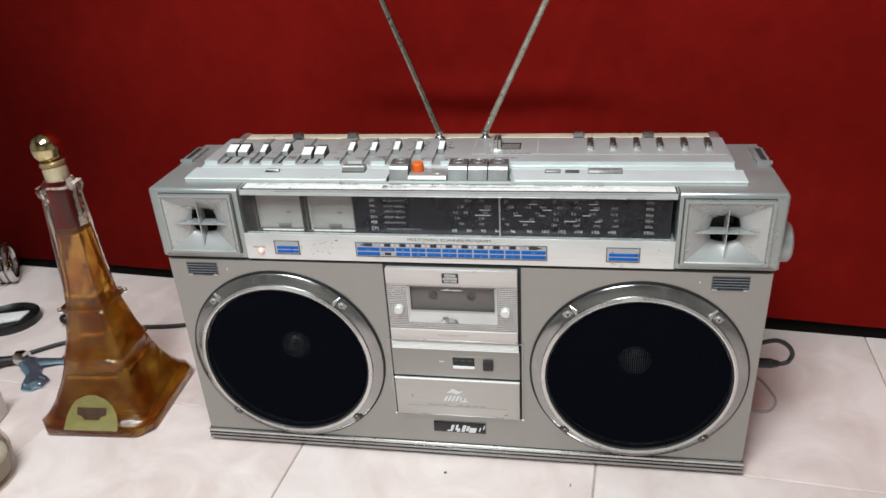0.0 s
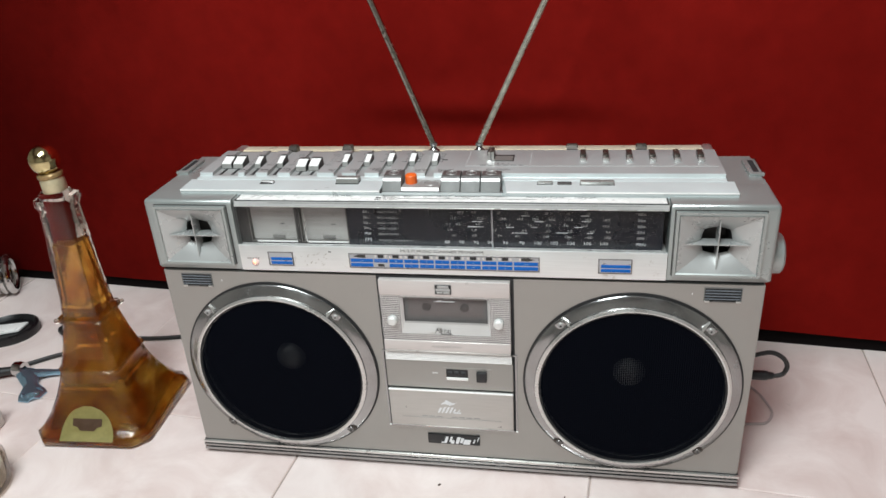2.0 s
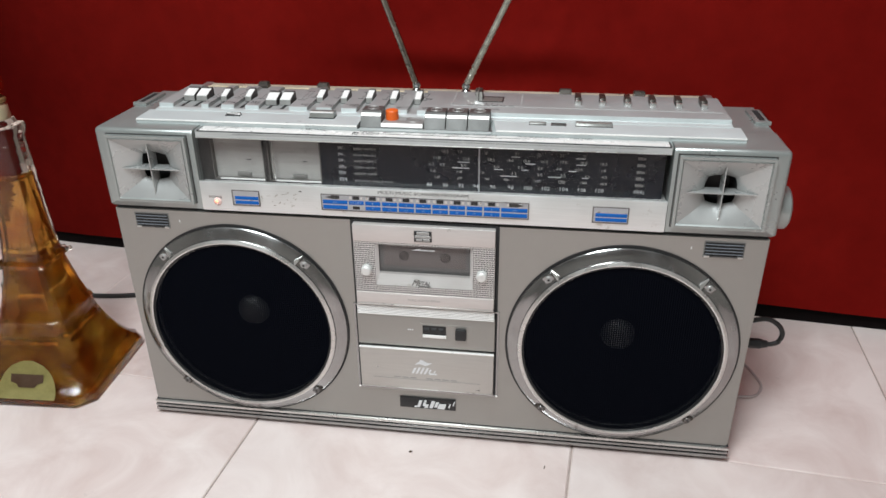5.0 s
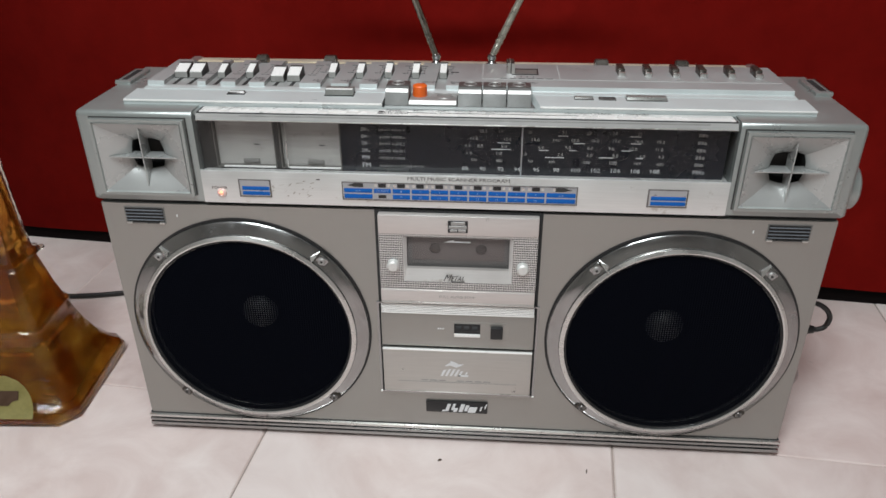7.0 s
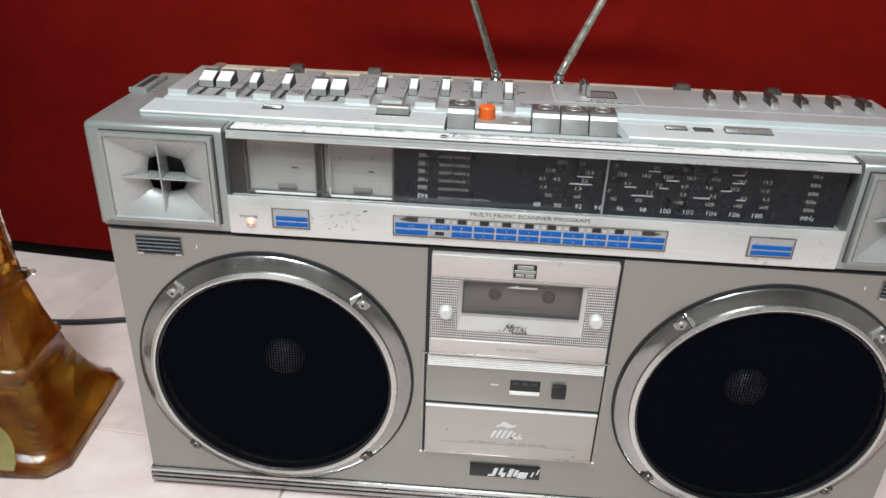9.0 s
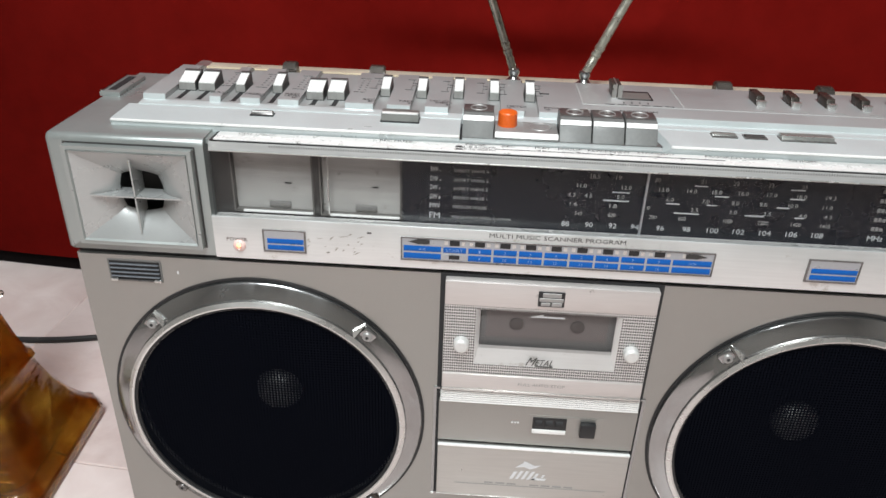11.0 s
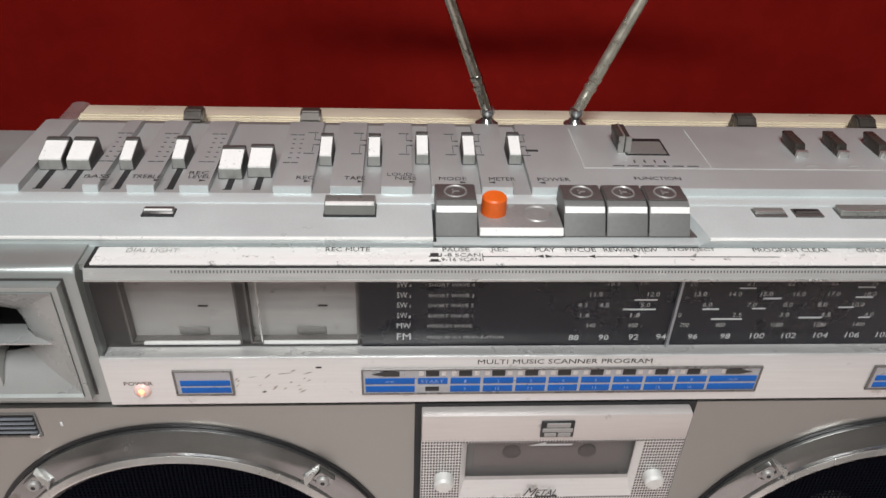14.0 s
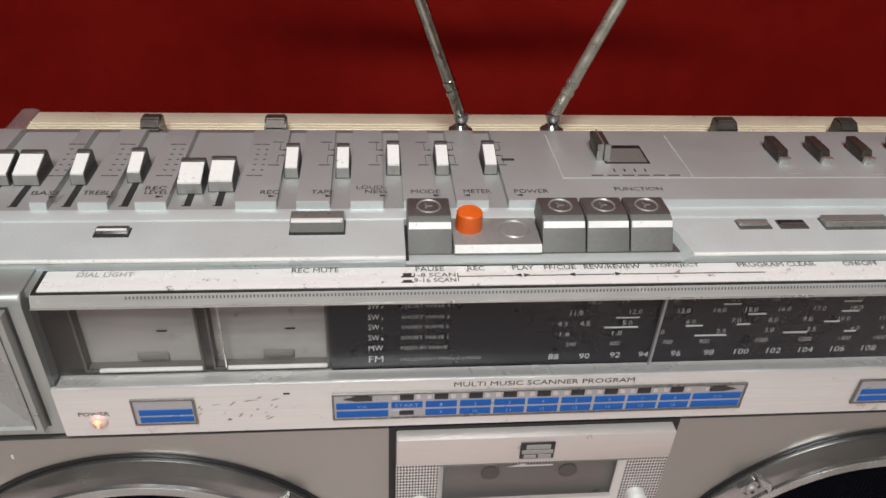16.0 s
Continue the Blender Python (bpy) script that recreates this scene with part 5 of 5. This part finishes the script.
# red cloth hung behind, its hem a little above the floor
bm = bmesh.new()
NX, NZ = 170, 190
grid = []
for a in range(NX + 1):
    u = -1.9 + 3.5 * a / NX
    col = []
    for b in range(NZ + 1):
        z = 0.026 + 1.55 * b / NZ
        w = 0.006 * noise.noise(Vector((u * 1.6, z * 1.1, 3.0))) + 0.004 * noise.noise(Vector((u * 4.0, z * 2.2, 7.0))) * min(1, z * 3)
        w += 0.0015 * math.sin(u * 21 + 2 * noise.noise(Vector((u, z, 1)))) * math.exp(-z * 5)
        sag = math.exp(-((u + 0.02) / 0.17) ** 4) * (0.8 + 0.4 * noise.noise(Vector((u * 9, 0, 2))))
        zz = z - 0.345 - 0.008 * noise.noise(Vector((u * 6, 1, 4)))
        w += -0.0070 * sag * math.exp(-((zz - 0.022) / 0.024) ** 2) + 0.0080 * sag * math.exp(-((zz + 0.012) / 0.026) ** 2)
        p = CU * u + CV * (0.351 + w)
        col.append(bm.verts.new((p.x, p.y, z)))
    grid.append(col)
for a in range(NX):
    for b in range(NZ):
        bm.faces.new((grid[a][b], grid[a + 1][b], grid[a + 1][b + 1], grid[a][b + 1]))
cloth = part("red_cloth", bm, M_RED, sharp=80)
sol = cloth.modifiers.new("thickness", "SOLIDIFY")
sol.thickness, sol.offset = 0.003, 0
tagged(cloth, "deep red cloth hanging just above the floor", "curtain")
# added black strip stands in for the shadow under the hem
bm = bx(-1.9, 1.6, 0.361, 0.405, 0.0, 0.05)
bm.transform(Matrix.Rotation(TC, 4, "Z"))
flat("plinth", bm, M_HEM_SHADE, "black strip for the shadow gap under the cloth hem", "plinth")

# tiles
S, GAP, SEAM = 0.3738, 0.0020, 0.0010
tm = bmesh.new()
bx(-S / 2 + GAP / 2, S / 2 - GAP / 2, -S / 2 + SEAM / 2, S / 2 - SEAM / 2, -0.010, 0.0, 0.0012, 1, tm)
first = part("tile", tm, M_TILE, floor)
mesh = first.data
k = 0
for a in range(-7, 6):
    for b in range(-8, 5):
        p = U * (0.1648 + S * (a + 0.5) + (0.0018 if a == -3 else 0)) + V * (0.030 + S * (b + 0.5))
        if not (-2.35 < p.x < 1.95 and -2.75 < p.y < 1.55):
            continue
        t = first if k == 0 else new("tile", mesh)
        t.parent = floor
        t.matrix_basis = Matrix.Translation(p + Vector((0, 0, 0.0001 * ((a * 7 + b * 3) % 4)))) @ TURNED
        k += 1

# ---- tower-shaped bottle ----
def amber_material():
    m, nt, bsdf = nodes_of("amber_liquor")
    link = nt.links.new
    v = coords(nt)
    lump = add(nt, "ShaderNodeTexNoise", Scale=30.0, Detail=1.5, Roughness=0.5, Distortion=0.6)
    link(v, lump.inputs["Vector"])
    ramp = nt.nodes.new("ShaderNodeValToRGB")
    ramp.color_ramp.elements[0].position, ramp.color_ramp.elements[0].color = 0.40, (0.46, 0.12, 0.006, 1)
    ramp.color_ramp.elements[1].position, ramp.color_ramp.elements[1].color = 0.60, (1.0, 0.63, 0.11, 1)
    link(lump.outputs["Fac"], ramp.inputs[0])
    sep = nt.nodes.new("ShaderNodeSeparateXYZ")
    link(v, sep.inputs[0])
    cloud = add(nt, "ShaderNodeMapRange")
    for key, value in (("From Min", 0.10), ("From Max", 0.20), ("To Min", 0.0), ("To Max", 0.25)):
        cloud.inputs[key].default_value = value
    link(sep.outputs["Z"], cloud.inputs["Value"])
    mix = add(nt, "ShaderNodeMix")
    mix.data_type = "RGBA"
    link(cloud.outputs[0], mix.inputs[0])
    link(ramp.outputs[0], mix.inputs[6])
    mix.inputs[7].default_value = (0.90, 0.55, 0.16, 1)
    link(mix.outputs[2], bsdf.inputs["Base Color"])
    bsdf.inputs["Roughness"].default_value = 0.07
    bsdf.inputs["Transmission Weight"].default_value = 0.86
    bsdf.inputs["Subsurface Weight"].default_value = 0.0
    bsdf.inputs["IOR"].default_value = 1.36
    return m


M_AMBER = amber_material()
M_GLASS, nt, bsdf = nodes_of("clear_bottle_glass")
for key, value in (("Base Color", (0.95, 0.89, 0.80, 1)), ("Roughness", 0.06), ("Transmission Weight", 1.0), ("IOR", 1.42)):
    bsdf.inputs[key].default_value = value
relief = add(nt, "ShaderNodeTexNoise", Scale=70.0, Detail=2.0)
nt.links.new(coords(nt, (1, 1, 1.6)), relief.inputs["Vector"])
dent = add(nt, "ShaderNodeBump", Strength=0.20, Distance=0.004)
nt.links.new(relief.outputs["Fac"], dent.inputs["Height"])
nt.links.new(dent.outputs[0], bsdf.inputs["Normal"])
M_GOLD = surface("polished_gold_cap", (0.60, 0.52, 0.28), 0.09, 1.0, 0.15, 200, 60, bump=0.03)
M_CREAM = surface("cream_stopper_collar", (0.60, 0.52, 0.34), 0.35, 0.5, 0.1, 300, 60)
M_TAN = surface("tan_stopper_ring", (0.30, 0.20, 0.09), 0.3, 0.4, 0.2, 300, 60)
M_LABEL = surface("gold_green_label", (0.25, 0.215, 0.075), 0.45, 0.2, 0.15, 400, 90)
M_BROWN = surface("dark_brown_print", (0.06, 0.03, 0.015), 0.5, 0.0, 0.2, 400, 90)


def squared(profile, cx, cy, yaw, chamfer=0.22, bm=None, ragged=0.0):
    """A tower of square sections with cut corners: half-width by height."""
    bm = bm or bmesh.new()
    loops = []
    for z, h in profile:
        c = h * chamfer
        pts = [(-h + c, -h), (h - c, -h), (h, -h + c), (h, h - c), (h - c, h), (-h + c, h), (-h, h - c), (-h, -h + c)]
        lean = 0.019 * z
        loops.append([bm.verts.new((cx + lean + x * math.cos(yaw) - y * math.sin(yaw), cy + x * math.sin(yaw) + y * math.cos(yaw), z)) for x, y in pts])
    for a, b in zip(loops, loops[1:]):
        for k in range(8):
            bm.faces.new((a[k], a[(k + 1) % 8], b[(k + 1) % 8], b[k]))
    for k, v in enumerate(loops[-1]):
        v.co.z += ragged * (1, -0.6, 0.3, -1, 0.8, -0.2, 0.6, -0.9)[k]
    bm.faces.new(loops[0][::-1])
    bm.faces.new(loops[-1])
    return bm


BX, BY, BYAW = -0.5070, 0.0690, radians(3)
bottle = thing("liquor_bottle", "tower-shaped glass bottle of amber liquor with a gold ball stopper", "bottle")
outer = [(0.0, 0.080), (0.003, 0.082), (0.013, 0.0815), (0.018, 0.075), (0.035, 0.064), (0.060, 0.0530), (0.080, 0.0465), (0.094, 0.0430), (0.098, 0.0445), (0.102, 0.0410), (0.125, 0.0350), (0.150, 0.0300), (0.163, 0.0275), (0.166, 0.0315), (0.171, 0.0315), (0.174, 0.0260), (0.200, 0.0240), (0.260, 0.0215), (0.322, 0.0190), (0.327, 0.0215), (0.333, 0.0222), (0.3365, 0.0210), (0.338, 0.0160), (0.344, 0.0140)]
part("glass_body", squared(outer, BX, BY, BYAW), M_GLASS, bottle, "clear pressed glass body", sharp=50)
inner = [(max(z, 0.004), h - float(np.interp(z, [0.01, 0.06, 0.12, 0.175, 0.20, 0.25], [0.0030, 0.0034, 0.0036, 0.0042, 0.0058, 0.0070]))) for z, h in outer if 0.002 < z < 0.27 and z not in (0.098, 0.166, 0.171)] + [(0.272, 0.0142), (0.275, 0.0136)]
part("liquor", squared(inner, BX, BY, BYAW, ragged=0.0025), M_AMBER, bottle, "cloudy amber liquor filling the bottle to the neck")
tilt = Matrix.Translation((BX + 0.0085, BY, 0.344)) @ Matrix.Rotation(radians(-5), 4, "Y") @ Matrix.Translation((0, 0, -0.342))
for name, profile, material, text in (
        ("collar", [(0, 0.3412), (0.0138, 0.3412), (0.0146, 0.3430), (0.0144, 0.3560), (0.0132, 0.3590), (0, 0.3592)], M_CREAM, "cream and gold stopper collar"),
        ("stopper_ring", [(0, 0.3592), (0.0138, 0.3592), (0.0150, 0.3604), (0.0152, 0.3640), (0.0140, 0.3654), (0, 0.3655)], M_TAN, "tan ring under the ball"),
        ("stopper", [(0.0, 0.4015), (0.0070, 0.4000), (0.0130, 0.3955), (0.0172, 0.3890), (0.0182, 0.3825), (0.0172, 0.3750), (0.0138, 0.3690), (0.0105, 0.3668), (0.0100, 0.3655), (0, 0.3654)], M_GOLD, "polished gold ball stopper")):
    bm = turned(profile, 40, (0, 0, 0), "z")
    bm.transform(tilt)
    part(name, bm, material, bottle, text)
# arch plate on the foot of the front side
def on_foot(x, z, out):
    h = float(np.interp(z, [0.013, 0.018, 0.035, 0.060], [0.0815, 0.075, 0.064, 0.053])) + out
    return (BX + x * math.cos(BYAW) + h * math.sin(BYAW), BY + x * math.sin(BYAW) - h * math.cos(BYAW), z)


bm = bmesh.new()
rows = []
for b in range(9):
    z = 0.0125 + 0.040 * b / 8
    half = 0.038 * math.sqrt(max(0.0, 1 - ((z - 0.0125) / 0.0405) ** 2)) + 0.0005
    rows.append([bm.verts.new(on_foot(half * (a / 8 * 2 - 1), z, 0.0012)) for a in range(9)])
for r, s in zip(rows, rows[1:]):
    for a in range(8):
        bm.faces.new((r[a], r[a + 1], s[a + 1], s[a]))
arch = part("arch_label", bm, M_LABEL, bottle, "gold-green arched label")
bm = bmesh.new()
crest = [(-0.021, 0.0375), (-0.021, 0.0290), (-0.014, 0.0275), (-0.010, 0.0235), (0.010, 0.0235), (0.014, 0.0275), (0.021, 0.0290), (0.021, 0.0375)]
bm.faces.new([bm.verts.new(on_foot(x, z, 0.0022)) for x, z in crest])
part("label_emblem", bm, M_BROWN, arch, "dark brown emblem")

for sx, sy in ((-1, -1), (1, -1), (1, 1)):
    part("glass_bead", turned([(0, -0.0028), (0.0030, -0.0018), (0.0038, 0.0), (0.0030, 0.0018), (0, 0.0028)], 12, (BX + 0.0032 + sx * 0.0300, BY + sy * 0.0285, 0.1685), "z"), M_GLASS, bottle, "small glass bead at the corner")
for k in range(5):
    f = 0.08 + 0.05 * k
    z = 0.018 + 0.008 * k
    h = float(np.interp(z, [0.013, 0.018, 0.035, 0.060], [0.0815, 0.075, 0.064, 0.053]))
    a = Vector((BX + h * 0.80, BY - h + 0.0005, z))
    part("glass_ridge", tube([a, a + Vector((h * 0.15, h * 0.11, -0.007))], 0.0015, 8), M_GLASS, bottle, "raised glass ridge at the corner")

# ---- small things round about ----
M_BLUECHROME = surface("blue_anodised_metal", (0.42, 0.66, 0.84), 0.14, 0.9, 0.15, 300, 60, bump=0.03)
M_CORD = surface("black_cord", (0.018, 0.017, 0.017), 0.5, 0.0, 0.2, 500, 60)
M_GREYLOOP = surface("rosy_grey_loop", (0.50, 0.43, 0.42), 0.6, 0.0, 0.1, 500, 60)

cable = tube(smooth_path([(-0.98, 0.075, 0.004), (-0.86, 0.100, 0.004), (-0.755, 0.140, 0.004), (-0.693, 0.186, 0.004), (-0.640, 0.222, 0.004), (-0.640, 0.262, 0.004), (-0.690, 0.278, 0.006), (-0.728, 0.262, 0.010), (-0.700, 0.238, 0.012), (-0.62, 0.244, 0.006), (-0.54, 0.252, 0.004), (-0.46, 0.268, 0.004), (-0.36, 0.272, 0.004), (-0.25, 0.25, 0.004)], 10), 0.0036, 10)
tagged(part("power_cable", cable, M_CORD), "black power cable curling over the floor behind the bottle", "cable")

loop = thing("audio_cable", "short black audio cable looping out of the side of the boombox", "cable")
part("cord", tube(smooth_path([(0.3330, 0.0870, 0.1200), (0.3480, 0.0870, 0.1260), (0.3620, 0.0868, 0.1325), (0.3760, 0.0865, 0.1350), (0.3880, 0.0860, 0.1285), (0.3940, 0.0855, 0.1180), (0.3915, 0.0850, 0.1075), (0.3850, 0.0850, 0.1035), (0.3790, 0.0850, 0.1030)], 8), 0.0028, 10), M_CORD, loop)
part("plug", tube([(0.3800, 0.0850, 0.1030), (0.3730, 0.0850, 0.1030), (0.3720, 0.0850, 0.1030), (0.3550, 0.0850, 0.1030)], 0, 16, taper=[0.0040, 0.0052, 0.0060, 0.0060]), M_RUBBER, loop, "black moulded plug")
part("pin", tube([(0.3560, 0.0850, 0.1030), (0.3330, 0.0850, 0.1030)], 0.0022, 10), M_CHROME, loop)
# thin grey tube laid in a loop on the floor
grey = tube(smooth_path([(0.330, 0.20, 0.006), (0.375, 0.205, 0.003), (0.393, 0.190, 0.0025), (0.402, 0.163, 0.0025), (0.404, 0.142, 0.0025), (0.392, 0.122, 0.0025), (0.370, 0.118, 0.0025), (0.335, 0.118, 0.003)], 8), 0.0017, 8)
tagged(part("thin_grey_loop", grey, M_GREYLOOP), "thin grey loop on the floor beside the boombox", "cable")

M_DISH = surface("glossy_black_plastic", (0.006, 0.006, 0.007), 0.35, 0.0, 0.2, 300, 60, bump=0)
dish = thing("oval_dish", "black oval dish with a silver insert lying on the floor", "dish")
def oval(rx, ry, profile, centre, yaw, bm=None):
    bm = turned(profile, 48, (0, 0, 0), "z", bm=bm)
    bm.transform(Matrix.Translation(centre) @ Matrix.Rotation(yaw, 4, "Z") @ Matrix.Diagonal((rx, ry, 1, 1)))
    return bm


part("rim", oval(0.052, 0.046, [(0, 0.0), (0.96, 0.0), (1.0, 0.006), (0.98, 0.014), (0.90, 0.016), (0.84, 0.012), (0.80, 0.008), (0, 0.007)], (-0.825, 0.250, 0), 0.3), M_DISH, dish)
bm = bx(-0.856, -0.800, 0.236, 0.264, 0.008, 0.013, 0.002)
for v in bm.verts:
    v.co.y += (v.co.x + 0.83) * 0.3
    if v.co.x < -0.83 and v.co.y < 0.25:
        v.co.x += 0.018
part("insert", bm, M_KNOB, dish, "shiny silver insert")

clip = thing("metal_clamp", "small blue anodised metal clamp with a black lever on floor", "clamp")
def paddle(rows, thick=0.0016):
    """A cambered metal strip along rows of (x, y, z, half width)."""
    bm = bmesh.new()
    pts = smooth_path([r[:3] for r in rows], 6)
    top, low = [], []
    for k, p in enumerate(pts):
        f = k / (len(pts) - 1) * (len(rows) - 1)
        half = float(np.interp(f, range(len(rows)), [r[3] for r in rows]))
        d = pts[min(k + 1, len(pts) - 1)] - pts[max(k - 1, 0)]
        side = d.cross(Vector((0, 0, 1))).normalized()
        for out, drop in ((top, 0.0), (low, thick)):
            out.append([bm.verts.new(p + side * half * s + Vector((0, 0, half * 0.4 * (1 - s * s) - drop))) for s in (-1, -0.6, -0.2, 0.2, 0.6, 1)])
    for out in (top, low):
        for a, b in zip(out, out[1:]):
            for k in range(5):
                bm.faces.new((a[k], a[k + 1], b[k + 1], b[k]))
    ring_t = [r[0] for r in top] + top[-1][1:-1] + [r[-1] for r in reversed(top)] + top[0][-2:0:-1]
    ring_l = [r[0] for r in low] + low[-1][1:-1] + [r[-1] for r in reversed(low)] + low[0][-2:0:-1]
    for k in range(len(ring_t)):
        j = (k + 1) % len(ring_t)
        bm.faces.new((ring_t[k], ring_t[j], ring_l[j], ring_l[k]))
    return bm


part("body", paddle([(-0.718, 0.138, 0.009, 0.008), (-0.703, 0.132, 0.010, 0.014), (-0.688, 0.120, 0.009, 0.014), (-0.676, 0.106, 0.007, 0.010), (-0.666, 0.094, 0.004, 0.018), (-0.658, 0.085, 0.003, 0.020), (-0.651, 0.077, 0.0025, 0.008)]), M_BLUECHROME, clip)
part("wing", paddle([(-0.700, 0.130, 0.009, 0.013), (-0.680, 0.135, 0.009, 0.011), (-0.660, 0.141, 0.008, 0.007), (-0.640, 0.149, 0.005, 0.008), (-0.622, 0.157, 0.003, 0.010), (-0.610, 0.162, 0.0025, 0.004)]), M_BLUECHROME, clip)
part("thumb_ring", oval(0.015, 0.011, [(0.70, 0.006), (0.85, 0.0095), (1.0, 0.006), (0.85, 0.0035)], (-0.660, 0.087, 0.0005), 0.6), M_BLUECHROME, clip)
part("collar", turned([(0.005, -0.008), (0.011, -0.008), (0.012, 0.0), (0.011, 0.008), (0.005, 0.008)], 24, (-0.716, 0.138, 0.012), "x", closed=True), M_CHROME, clip, "chrome collar")
part("lever", tube([(-0.712, 0.138, 0.012), (-0.740, 0.128, 0.012), (-0.765, 0.117, 0.012), (-0.810, 0.095, 0.012)], 0, 12, taper=[0.006, 0.007, 0.012, 0.012]), M_RUBBER, clip, "black lever")

coil = thing("chrome_coil", "shiny chrome coil of heavy wire standing on the floor", "coil")
for k in range(4):
    bm = turned([(0.034 + 0.006 * math.cos(a), 0.006 * math.sin(a)) for a in (2 * math.pi * q / 10 for q in range(10))], 40, (0, 0, 0), "x", closed=True)
    bm.transform(Matrix.Translation((-0.957 + 0.013 * k, 0.385 + 0.003 * k, 0.0402)) @ Matrix.Rotation(0.5, 4, "Z"))
    part("turn", bm, M_CHROME, coil)

M_WHITEBOX = surface("white_card", (0.72, 0.70, 0.66), 0.5, 0.0, 0.06, 300, 30)
bm = bx(-0.05, 0.05, -0.03, 0.03, 0.0, 0.042, 0.003)
bm.transform(Matrix.Translation((-0.704, -0.010, 0)) @ Matrix.Rotation(0.15, 4, "Z"))
tagged(part("small_box", bm, M_WHITEBOX), "small pale box lying on the floor", "box")
M_JAR = clear("cloudy_glass", (0.80, 0.76, 0.70), 0.08, 1.5)
jar = thing("glass_jar", "squat cloudy glass jar standing on the floor", "jar")
part("wall", turned([(0.0, 0.0), (0.044, 0.0), (0.050, 0.006), (0.052, 0.040), (0.046, 0.058), (0.044, 0.058), (0.048, 0.040), (0.046, 0.008), (0, 0.006)], 48, (-0.610, -0.105, 0), "z"), M_JAR, jar)
part("contents", turned([(0.0, 0.007), (0.044, 0.008), (0.046, 0.030), (0, 0.030)], 48, (-0.610, -0.105, 0), "z"), M_WHITEBOX, jar, "pale contents")
crumb = oval(0.0022, 0.0014, [(0, 0.0), (1, 0.0), (0.8, 0.001), (0, 0.0014)], (-0.016, -0.0305, 0.0003), 0.4)
tagged(part("crumb", crumb, M_BROWN), "tiny dark crumb on the floor tile", "crumb")
speck = oval(0.0030, 0.0007, [(0, 0.0), (1, 0.0), (0.8, 0.0006), (0, 0.0008)], (0.135, -0.036, 0.0003), 1.4)
tagged(part("crumb", speck, M_BROWN), "thin brown speck on the floor tile beside a joint", "crumb")
